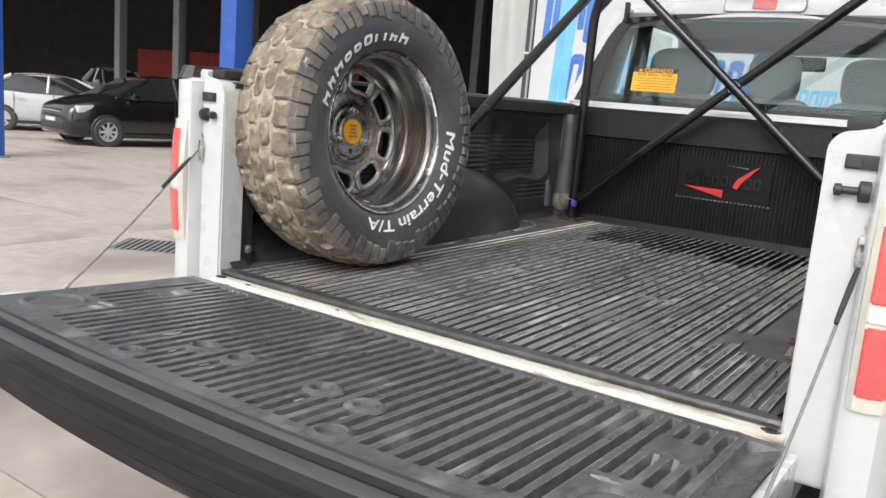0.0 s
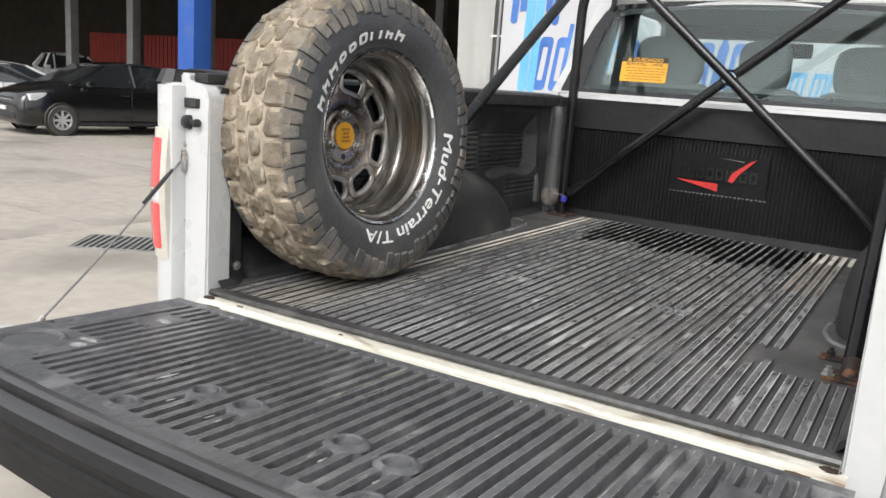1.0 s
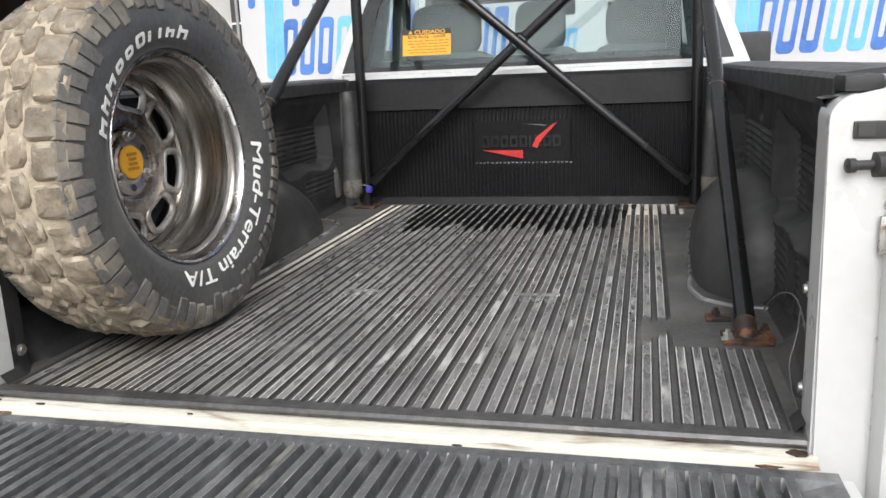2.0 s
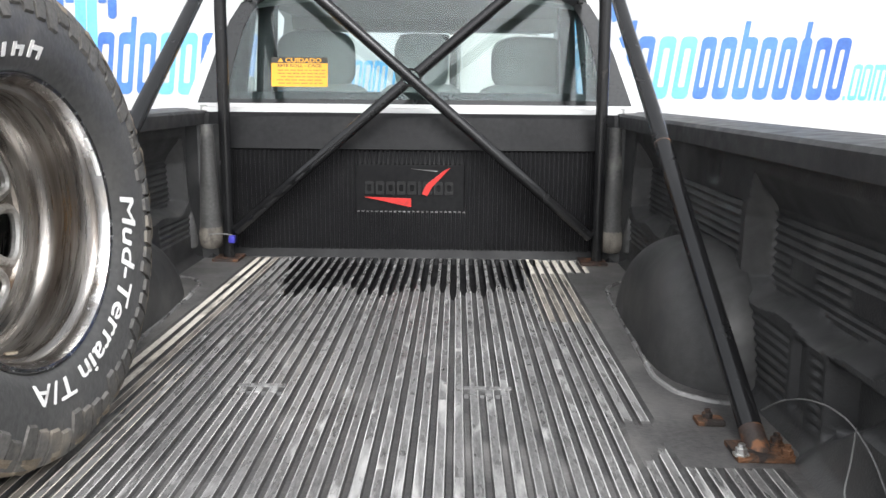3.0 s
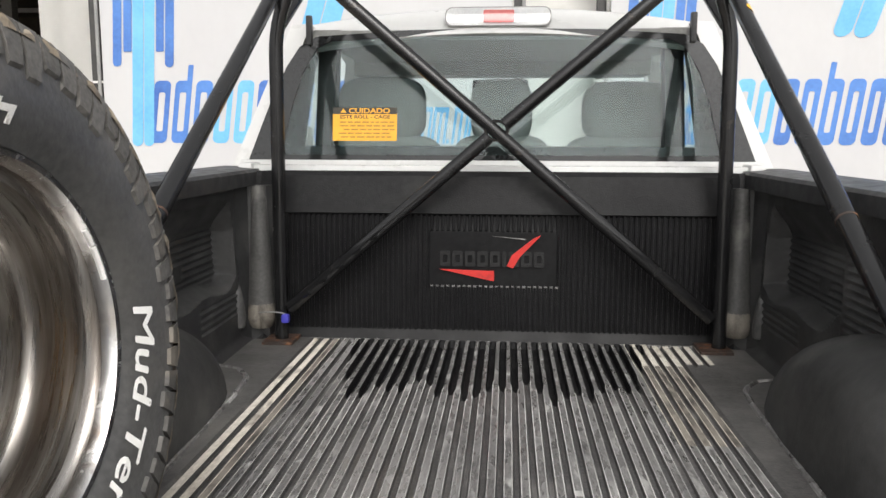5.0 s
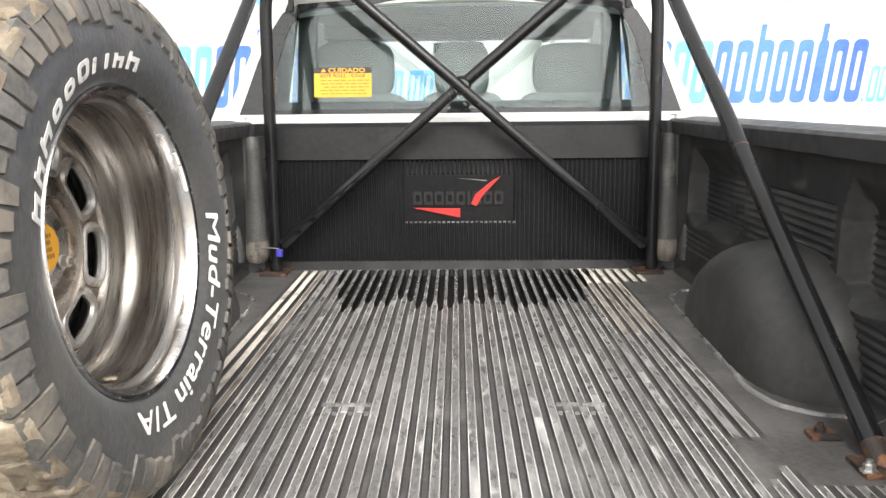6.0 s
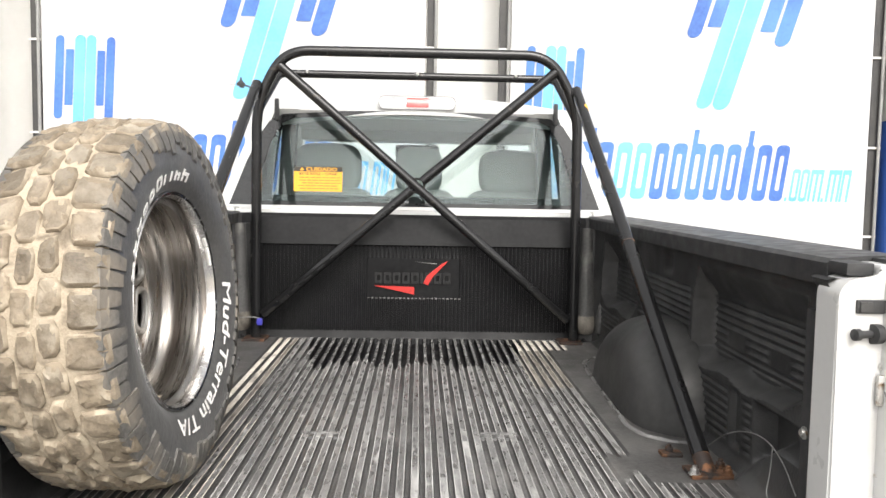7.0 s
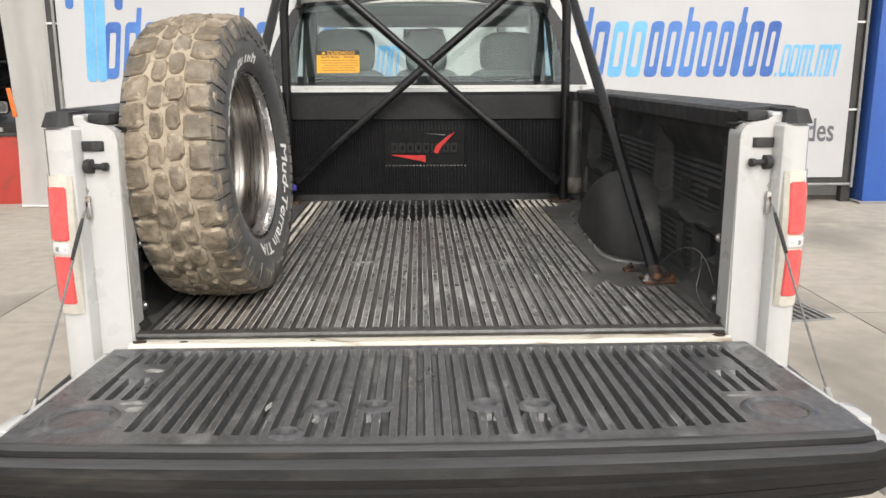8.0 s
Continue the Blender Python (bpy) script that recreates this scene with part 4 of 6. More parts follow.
    for s in (-1, 1):
        part("side_edge", boxes((*sorted((s * 0.792, s * 0.812)), -0.655, -0.09, 0.80, 0.880), bevel=0.006), WHITE_PAINT, gate)
        bm = boxes((*sorted((s * 0.7785, s * 0.812)), -0.745, -0.66, 0.79, 0.881), bevel=0.012)
        part("corner_skin", bm, WHITE_PAINT, gate)
        part("latch", boxes((*sorted((s * 0.800, s * 0.828)), -0.60, -0.515, 0.815, 0.884), bevel=0.008), WHITE_PAINT, gate)
    rng = random.Random(11)
    for x, y, w, d in ((-0.236, -0.578, 0.003, 0.016), (-0.213, -0.582, 0.003, 0.014), (-0.134, -0.580, 0.003, 0.016), (-0.111, -0.584, 0.003, 0.013), (0.084, -0.580, 0.003, 0.016),
                       (0.107, -0.583, 0.003, 0.014), (0.186, -0.585, 0.003, 0.015), (0.21, -0.588, 0.003, 0.013), (-0.335, -0.50, 0.008, 0.03), (-0.615, -0.47, 0.035, 0.012),
                       (-0.60, -0.505, 0.02, 0.02), (-0.278, -0.64, 0.014, 0.011), (0.24, -0.648, 0.013, 0.012), (0.62, -0.475, 0.03, 0.01), (-0.64, -0.26, 0.03, 0.02)):
        pts = [(x + w * math.cos(a) * rng.uniform(0.4, 1), y + d * math.sin(a) * rng.uniform(0.4, 1)) for a in spaced(0, 5.8, 0.4)]
        sunk_by = 0.0105 if (x, y) in ((-0.278, -0.64), (0.24, -0.648)) else 0.0
        part("scuff_mark", prism(bmesh.new(), pts, lambda u, v, q: Vector((u, v, 0.8855 - sunk_by + q)), 0.0009), SCUFF_GLINT, gate, "pale scuff on the liner", smooth=0)
    part("rim_edge", boxes((-0.72, 0.72, -0.70, -0.65, 0.80, 0.866), bevel=0.006), WHITE_PAINT, gate)
    part("scrape", boxes((-0.060, -0.050, -0.40, -0.125, 0.8855, 0.8870), bevel=0.0005), GATE_SCRAPE, gate, "pale scrape down the middle rib")
    # the open gate stops a little above level
    for ob in (gate, *gate.children_recursive):
        for v in ob.data.vertices:
            v.co.z += 0.05 * max(0.0, -v.co.y - 0.08)


def gate_cable(s):
    """A steel cable from the post stud to the tailgate's side, with its black sleeve."""
    a, b = Vector((s * 0.849, -0.035, 1.232)), Vector((s * 0.818, -0.47, 0.88))
    pts = [a.lerp(b, i / 14) + Vector((0, 0, -0.012 * math.sin(math.pi * i / 14))) for i in range(15)]
    c = part("tailgate_cable", tube(bmesh.new(), pts, 0.0029, 8), CABLE, truck, "grey steel tailgate cable")
    part("sleeve", tube(bmesh.new(), [a.lerp(b, 0.06), a.lerp(b, 0.12), a.lerp(b, 0.22), a.lerp(b, 0.28)], [0.0038, 0.0052, 0.0048, 0.0036], 10), BLACK_TRIM, c)
    bm = boxes((s * 0.849 - 0.013, s * 0.849 + 0.013, -0.034, -0.024, 1.205, 1.262), bevel=0.006)
    part("eyelet", bm, STEEL, c)
    bm = bmesh.new()
    lathe(bm, [(0, 0.001), (0, 0.011), (0.012, 0.011), (0.014, 0.008), (0.014, 0.001)], Matrix.Translation((s * 0.849, -0.02, 1.242)) @ Matrix.Rotation(radians(-90), 4, "Z"), 12)
    part("stud", bm, STEEL, c)
    part("end_fitting", tube(bmesh.new(), [pts[-2], pts[-1]], 0.007, 8), STEEL, c)


def cab():
    # lower body and rear wall
    bm = bmesh.new()
    low = [(-0.95, 0.55), (-0.965, 0.8), (-0.965, 1.3), (-0.93, 1.44), (0.93, 1.44), (0.965, 1.3), (0.965, 0.8), (0.95, 0.55)]
    hexa(bm, [(x, 2.375, z) for x, z in low], [(x, 2.43, z) for x, z in low])
    box(bm, -0.90, 0.90, 2.375, 2.43, 1.42, 1.488, 0.01)
    part("cab_rear_wall", bm, WHITE_PAINT, truck)
    for s in (-1, 1):
        bm = bmesh.new()
        # rear pillar, from the belt line to the roof
        hexa(bm, [(s * 0.862, 2.375, 1.44), (s * 0.945, 2.40, 1.44), (s * 0.945, 2.72, 1.44), (s * 0.90, 2.72, 1.44)],
             [(s * 0.655, 2.455, 1.96), (s * 0.735, 2.49, 1.96), (s * 0.735, 2.72, 1.96), (s * 0.68, 2.72, 1.96)])
        part("rear_pillar", bm, WHITE_PAINT, truck)
        bm = bmesh.new()
        hexa(bm, [(s * 0.86, 4.05, 1.40), (s * 0.92, 4.05, 1.40), (s * 0.92, 4.15, 1.40), (s * 0.86, 4.15, 1.40)],
             [(s * 0.655, 3.42, 1.95), (s * 0.72, 3.42, 1.95), (s * 0.72, 3.54, 1.95), (s * 0.655, 3.54, 1.95)])
        part("windscreen_pillar", bm, WHITE_PAINT, truck)
        part("door", boxes((*sorted((s * 0.90, s * 0.965)), 2.43, 4.1, 0.55, 1.42), bevel=0.02), WHITE_PAINT, truck)
        part("door_glass", boxes((*sorted((s * 0.80, s * 0.806)), 2.74, 3.55, 1.42, 1.93)), CLEAR_GLASS, truck).visible_shadow = False
        mirror = part("wing_mirror", boxes((*sorted((s * 1.0, s * 1.2)), 3.75, 3.88, 1.38, 1.62), bevel=0.03), BLACK_TRIM, truck)
        part("mirror_arm", boxes((*sorted((s * 0.94, s * 1.02)), 3.79, 3.84, 1.42, 1.47)), BLACK_TRIM, mirror)
        part("drip_strip", boxes((*sorted((s * 0.648, s * 0.668)), 2.425, 2.455, 1.885, 1.985), bevel=0.007), BLACK_TRIM, truck)
        # belt pillars inside the cab
        bm = bmesh.new()
        hexa(bm, [(s * 0.60, 2.52, 1.42), (s * 0.67, 2.52, 1.42), (s * 0.67, 2.60, 1.42), (s * 0.60, 2.60, 1.42)],
             [(s * 0.585, 2.56, 1.93), (s * 0.65, 2.56, 1.93), (s * 0.65, 2.64, 1.93), (s * 0.585, 2.64, 1.93)])
        part("belt_pillar", bm, BLACK_TRIM, truck)
        bm = bmesh.new()
        hexa(bm, [(s * 0.70, 2.44, 1.42), (s * 0.86, 2.42, 1.42), (s * 0.86, 2.50, 1.42), (s * 0.74, 2.56, 1.42)],
             [(s * 0.63, 2.49, 1.93), (s * 0.655, 2.48, 1.93), (s * 0.66, 2.54, 1.93), (s * 0.64, 2.56, 1.93)])
        part("pillar_trim", bm, PILLAR_TRIM, truck)
    # roof, crowned, with its rear edge rolled down to the window
    bm = bmesh.new()

    def roof(u, v):
        x = u * 0.735
        y = 2.43 + v * 1.1
        z = 2.02 - 0.055 * u * u - 0.10 * (max(0, 0.10 - v) / 0.10) ** 1.6 - 0.06 * max(0, v - 0.75) / 0.25
        return (x, y + 0.05 * u * u * (1 if v < 0.2 else 0), z)
    along = [0, 0.008, 0.02, 0.04, 0.065, 0.085, 0.10, 0.15, 0.3, 0.5, 0.75, 0.85, 1.0]
    loops = []
    for u in spaced(-1, 1, 0.1):
        top = [Vector(roof(u, v)) for v in along]
        loops.append([bm.verts.new(p) for p in top] + [bm.verts.new(p + Vector((0, 0.035 if v < 0.09 else 0.0, -0.012))) for p, v in zip(top[::-1], along[::-1])])
    for q, w in zip(loops, loops[1:]):
        for i in range(len(q)):
            bm.faces.new((q[i], q[(i + 1) % len(q)], w[(i + 1) % len(q)], w[i]))
    bm.faces.new(loops[0])
    bm.faces.new(loops[-1][::-1])
    part("roof", bm, WHITE_PAINT, truck)
    # rear window
    outer = [(-0.868, 1.487), (0.868, 1.487), (0.792, 1.69), (0.738, 1.81), (0.692, 1.88), (0.63, 1.914), (0.3, 1.934), (0, 1.938), (-0.3, 1.934), (-0.63, 1.914), (-0.692, 1.88), (-0.738, 1.81), (-0.792, 1.69)]
    tilt = lambda z: 2.385 + (z - 1.487) * 0.15
    inner = [(-0.752, 1.505), (0.752, 1.505), (0.722, 1.65), (0.682, 1.785), (0.632, 1.872), (0.58, 1.897), (0.3, 1.912), (0, 1.916), (-0.3, 1.912), (-0.58, 1.897), (-0.632, 1.872), (-0.682, 1.785), (-0.722, 1.65)]
    bm = bmesh.new()
    ring_prism(bm, outer, inner, lambda u, v, d: Vector((u, tilt(v) - d, v)), 0.008)
    win = part("rear_window", bm, PILLAR_TRIM, truck, "tinted rear window in a black surround")
    bm = bmesh.new()
    prism(bm, inner, lambda u, v, d: Vector((u, tilt(v) - 0.002 - d, v)), 0.004)
    pane = part("pane", bm, REAR_GLASS, win, "tinted glass", smooth=0)
    pane.visible_shadow = False
    part("header", boxes((-0.66, 0.66, 2.455, 2.56, 1.90, 1.935)), CAB_TRIM, truck)
    part("headliner", boxes((-0.66, 0.66, 2.5, 3.40, 1.905, 1.945), bevel=0.01), CAB_TRIM, truck)
    part("windscreen_header", boxes((-0.68, 0.68, 3.36, 3.56, 1.845, 1.93), bevel=0.02), CAB_TRIM, truck)
    bm = bmesh.new()
    hexa(bm, [(-0.84, 4.08, 1.42), (0.84, 4.08, 1.42), (0.84, 4.086, 1.42), (-0.84, 4.086, 1.42)], [(-0.66, 3.48, 1.92), (0.66, 3.48, 1.92), (0.66, 3.486, 1.92), (-0.66, 3.486, 1.92)])
    part("windscreen", bm, CLEAR_GLASS, truck, smooth=0).visible_shadow = False
    part("dashboard", boxes((-0.86, 0.86, 3.6, 4.1, 0.9, 1.36), bevel=0.04), CAB_TRIM, truck)
    part("cab_floor", boxes((-0.9, 0.9, 2.43, 4.1, 0.6, 0.66)), BLACK_TRIM, truck)
    bm = bmesh.new()
    hexa(bm, [(-0.93, 4.1, 0.6), (0.93, 4.1, 0.6), (0.88, 5.75, 0.6), (-0.88, 5.75, 0.6)], [(-0.9, 4.1, 1.34), (0.9, 4.1, 1.34), (0.82, 5.7, 1.16), (-0.82, 5.7, 1.16)])
    bmesh.ops.bevel(bm, geom=bm.edges[:], offset=0.05, segments=3, affect="EDGES")
    part("bonnet", bm, WHITE_PAINT, truck)
    part("interior_mirror", boxes((-0.13, 0.13, 3.4, 3.44, 1.75, 1.83), bevel=0.02), BLACK_TRIM, truck)
    # seats
    for x0, x1, top in ((-0.62, -0.29, 1.795), (0.33, 0.655, 1.775), (-0.10, 0.125, 1.785)):
        seat = part("seat", pillow(bmesh.new(), x0 - 0.095, x1 + 0.095, 2.70, 2.91, 0.93, 1.575, 0.4), GREY_FABRIC, truck, "grey fabric seat back")
        part("headrest", pillow(bmesh.new(), x0 - 0.008, x1 + 0.008, 2.72, 2.87, 1.545, top + 0.004), GREY_FABRIC, seat)
        for u in (0.35, 0.65):
            xx = x0 + (x1 - x0) * u
            part("headrest_rod", tube(bmesh.new(), [(xx, 2.8, 1.5), (xx, 2.8, 1.62)], 0.007, 8), STEEL, seat)
        part("cushion", boxes((x0 - 0.08, x1 + 0.08, 2.85, 3.35, 0.85, 1.05), bevel=0.05), GREY_FABRIC, seat)
    part("window_shelf", boxes((-0.80, 0.80, 2.44, 2.56, 1.40, 1.535), bevel=0.02), PILLAR_TRIM, truck)
    # high brake lamp
    bm = bmesh.new()
    prism(bm, round_rect(-0.178, 0.178, 1.948, 2.008, 0.022), lambda u, v, d: Vector((u, 2.46 + 0.25 * (v - 1.948) - d, v)), 0.022)
    lamp = part("brake_lamp", bm, LAMP_GLASS, truck, "high brake lamp, clear with a red middle")
    bm = bmesh.new()
    prism(bm, round_rect(-0.05, 0.055, 1.956, 2.0, 0.006), lambda u, v, d: Vector((u, 2.437 + 0.25 * (v - 1.948) - d, v)), 0.004)
    part("red_lens", bm, PALE_RED, lamp)
    bm = bmesh.new()
    ring_prism(bm, round_rect(-0.182, 0.182, 1.944, 2.012, 0.025), round_rect(-0.176, 0.176, 1.950, 2.006, 0.022), lambda u, v, d: Vector((u, 2.458 + 0.25 * (v - 1.948) - d, v)), 0.018)
    part("bezel", bm, GREY_STEEL, lamp)


bed_shell()
tailgate()
gate_cable(-1)
gate_cable(1)
cab()


# ---------------------------------------------------------------- bed liner
liner = thing("bed_liner", (0, 1.1, 0.875), "black ribbed plastic bed liner with scuffed, dusty ridges", "bed liner")


def liner_floor():
    pitch = 0.0335
    xs, ds = grooves(0.76, pitch, 0.0095, 0.003, 0.0022)
    xs = [-0.82, -0.79] + xs + [0.79, 0.82]
    ds = [0, 0] + ds + [0, 0]
    lift = dict(zip(xs, ds))
    ys = sorted({0.0, 0.012, 0.025, 0.03, 0.036} | {round(v, 3) for v in spaced(0.06, 2.16, 0.025)} |
                {0.735, 0.741, 0.747, 0.785, 0.791, 0.797, 1.935, 1.94, 2.17, 2.175, 2.20})

    def is_open(x, y):
        if y < 0.028 or y > 2.172:
            return 0.0
        if 0.19 < abs(x) < 0.305 and 0.74 < y < 0.79:
            return 0.0
        ax = abs(x)
        if ax > 0.50:
            # round the wheel boxes and the brace feet
            if ax > 0.745:
                return 0.0
            if (0.57 if x > 0 else 0.605) < ax and 0.40 < y < (1.96 if x > 0 else 3.0):
                return 0.0
            if 0.50 < ax <= 0.57 and 0.50 + (0.57 - ax) * -1.5 < y < 0.60:
                return 0.0
            if ax > 0.66 and y > 1.9:
                return 0.0
        return 1.0

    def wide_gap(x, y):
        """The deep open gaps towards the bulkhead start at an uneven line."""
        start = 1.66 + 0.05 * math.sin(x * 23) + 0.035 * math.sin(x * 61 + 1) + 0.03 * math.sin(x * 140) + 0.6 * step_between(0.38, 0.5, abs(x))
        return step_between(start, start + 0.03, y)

    def pick(x, y):
        off = abs(((x / pitch) + 0.5) % 1.0 - 0.5) * pitch
        if abs(x) > 0.745 or abs(x) > 0.5 and is_open(x, y) == 0 and y > 0.028:
            return 6
        # grooves in the wide gaps are coloured black, not only sunk deeper
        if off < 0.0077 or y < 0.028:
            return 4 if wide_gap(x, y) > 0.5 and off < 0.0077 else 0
        if x > 0.42 and y > 1.93 or -0.605 < x < -0.535 and y > 0.5:
            return 2
        if -0.66 < x < -0.50 or -0.66 < x < -0.43 and y < 0.9 and off < 0.0098 or x > 0.42 and y > 1.3:
            return 2 if off < 0.0125 else 5
        if wide_gap(x, y) > 0.5 and abs(x) < 0.42:
            return 1
        # the ridges are rubbed bare in streaks where loads slide in over the sill
        rubbed = noise.noise(Vector((math.floor(x / pitch) * 3.7, y * 5.0, 2.0))) + 0.9 * math.exp(-((x - 0.12) / 0.24) ** 2 - ((y - 0.40) / 0.28) ** 2)
        return 3 if off < 0.0098 else 7 if rubbed > 0.6 else 1
    def spread(x, y):
        """The ridges thin out towards the bulkhead, where the gaps open."""
        off = ((x / pitch + 0.5) % 1.0 - 0.5) * pitch
        if abs(off) > 0.0105 or abs(x) > 0.66:
            return x
        return x + math.copysign(0.0033, off) * wide_gap(x, y) * is_open(x, y)
    bm = bmesh.new()
    sheet(bm, xs, ys, lambda x, y: (spread(x, y), y, F - (0.0062 + 0.016 * wide_gap(x, y)) * lift.get(x, 0) * is_open(x, y)), pick)
    part("floor_panel", bm, (LINER_FLOOR, LINER_WORN_GLINT, LINER_DUSTY, LINER_EDGE, LINER, LINER_DUSTY2, LINER_FLAT, LINER_RUBBED), liner)
    for c in (-0.2475, 0.2475):
        bm = boxes((c - 0.052, c + 0.052, 0.768, 0.786, 0.8985, 0.9022), *((c + q * 0.0335 - 0.0065, c + q * 0.0335 + 0.0065, 0.735, 0.768, 0.8985, 0.9022) for q in (-1, 0, 1)), bevel=0.0015)
        part("tie_down_plate", bm, LINER_RUBBED, liner, "small scuffed tie-down plate in the floor")
    lip = [(0.0, 0.9012), (-0.007, 0.900), (-0.011, 0.894), (-0.008, 0.887), (0.0, 0.885), (0.012, 0.886), (0.012, 0.899)]
    bm = bmesh.new()
    hexa(bm, [(-0.768, y, z) for y, z in lip], [(0.768, y, z) for y, z in lip])
    part("rear_lip", bm, LINER_FLOOR, liner)


def bulkhead():
    y0 = 2.2
    pitch = 0.0178
    xs, ds = grooves(0.70, pitch, 0.007, 0.002)
    xs = [-0.80, -0.765, -0.735, -0.715] + xs + [0.715, 0.735, 0.765, 0.80]
    ds = [0] * 4 + ds + [0] * 4
    lift = dict(zip(xs, ds))
    zs = [0.875, 0.905, 0.925, 0.93, 0.934, 0.97, 1.01, 1.05, 1.078, 1.082, 1.085, 1.09, 1.15, 1.20, 1.255, 1.262, 1.266, 1.31, 1.316, 1.32, 1.33, 1.40, 1.44, 1.452, 1.456]

    def at(x, z):
        band = 1.0 if 0.932 < z < 1.315 else 0.0
        badge = 1.0 if -0.215 < x < 0.205 and 1.0835 < z < 1.264 else 0.0
        d = 0.006 * lift.get(x, 0) * band * (1 - badge)
        out = -0.008 if z > 1.318 else 0.0
        if badge:
            d = 0.004
        if z < 0.93:
            out -= (0.93 - z) * 0.5
        if abs(x) > 0.72:
            out -= 0.04 * step_between(0.72, 0.77, abs(x))
        if z > 1.318:
            out += 0.03 * (z - 1.318) / 0.13
        if z > 1.45:
            out += 0.01
        return (x, y0 + d + out, z)
    bm = bmesh.new()
    sheet(bm, xs, zs, at)
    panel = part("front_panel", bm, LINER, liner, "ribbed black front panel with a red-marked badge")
    flat = lambda u, v, d: Vector((u, y0 + 0.003 - d, v))
    # badge: plain raised bars for its word, and two red marks
    u = -0.178
    for k in range(9):
        w = 0.034 if k != 5 else 0.013
        bm = bmesh.new()
        if k == 5:
            prism(bm, round_rect(u, u + w, 1.146, 1.198, 0.004), flat, 0.005)
        else:
            ring_prism(bm, round_rect(u, u + w, 1.146, 1.198, 0.006), round_rect(u + 0.0095, u + w - 0.009, 1.160, 1.184, 0.003), flat, 0.005)
        part("badge_bar", bm, TUBE, panel)
        u += w + 0.007
    bm = prism(bmesh.new(), [(-0.178, 1.136), (0.0, 1.132), (0.0, 1.098)], flat, 0.005)
    part("badge_mark", bm, RED_PLASTIC, panel, "red wedge")
    bm = prism(bmesh.new(), [(0.042, 1.150), (0.062, 1.142), (0.082, 1.178), (0.152, 1.252), (0.126, 1.240), (0.058, 1.186)], flat, 0.009)
    part("badge_mark", bm, RED_PLASTIC, panel, "red tick")
    bm = prism(bmesh.new(), [(-0.005, 1.247), (0.10, 1.236), (0.10, 1.239)], flat, 0.003)
    part("badge_line", bm, SCUFF_GLINT, panel)
    for i in range(-12, 12):
        c = (i + 0.5) * pitch
        part("badge_line", boxes((c - 0.005, c + 0.005, y0 - 0.0015, y0 + 0.003, 1.0785 - 0.001 * (i % 3), 1.083)), LINER_WORN_GLINT, panel, smooth=0)
    # corner columns with worn feet
    for s in (-1, 1):
        prof = [(0.73, 2.19), (0.745, 2.165), (0.775, 2.15), (0.80, 2.14), (0.815, 2.10), (0.83, 2.06), (0.84, 2.2)]
        bm = hexa(bmesh.new(), [(s * x, y, 0.89) for x, y in prof], [(s * x, y, 1.41) for x, y in prof])
        part("corner_fold", bm, LINER_SIDE, liner)
        at = Matrix.Translation((s * 0.772, 2.165, 0)) @ Matrix.Rotation(radians(-90), 4, "Y")
        bm = lathe(bmesh.new(), [(1.41, 0.026), (1.25, 0.032), (1.10, 0.042), (1.02, 0.049)], at, 20)
        part("corner_pillar", bm, LINER_CORNER, liner, "rounded corner moulding widening downwards")
        bm = lathe(bmesh.new(), [(1.022, 0.0485), (1.0, 0.0515), (0.975, 0.0515), (0.955, 0.047), (0.938, 0.034), (0.93, 0.001)], at, 32)
        for v in bm.verts:
            # a fold up the middle parts the foot in two
            a = math.atan2(v.co.y - 2.165, (v.co.x - s * 0.772) * s)
            v.co += (Vector((s * 0.772, 2.165, v.co.z)) - v.co) * 0.22 * math.exp(-((a + 1.75) / 0.2) ** 2) * step_between(1.02, 0.98, v.co.z)
        part("corner_foot", bm, LINER_DUSTY2, liner, "pale worn foot of the corner moulding")
        at = Matrix.Translation((s * 0.826, 2.085, 0)) @ Matrix.Rotation(radians(-90), 4, "Y")
        bm = lathe(bmesh.new(), [(1.10, 0.004), (1.075, 0.014), (1.03, 0.022), (0.985, 0.027), (0.955, 0.024), (0.94, 0.001)], at, 16)
        part("corner_lobe", bm, LINER_CORNER, liner, "small rounded lobe beside the corner moulding")


POCKETS = ((0.905, 0.21), (2.065, 1.50))   # front and rear ends of the two pockets in each side


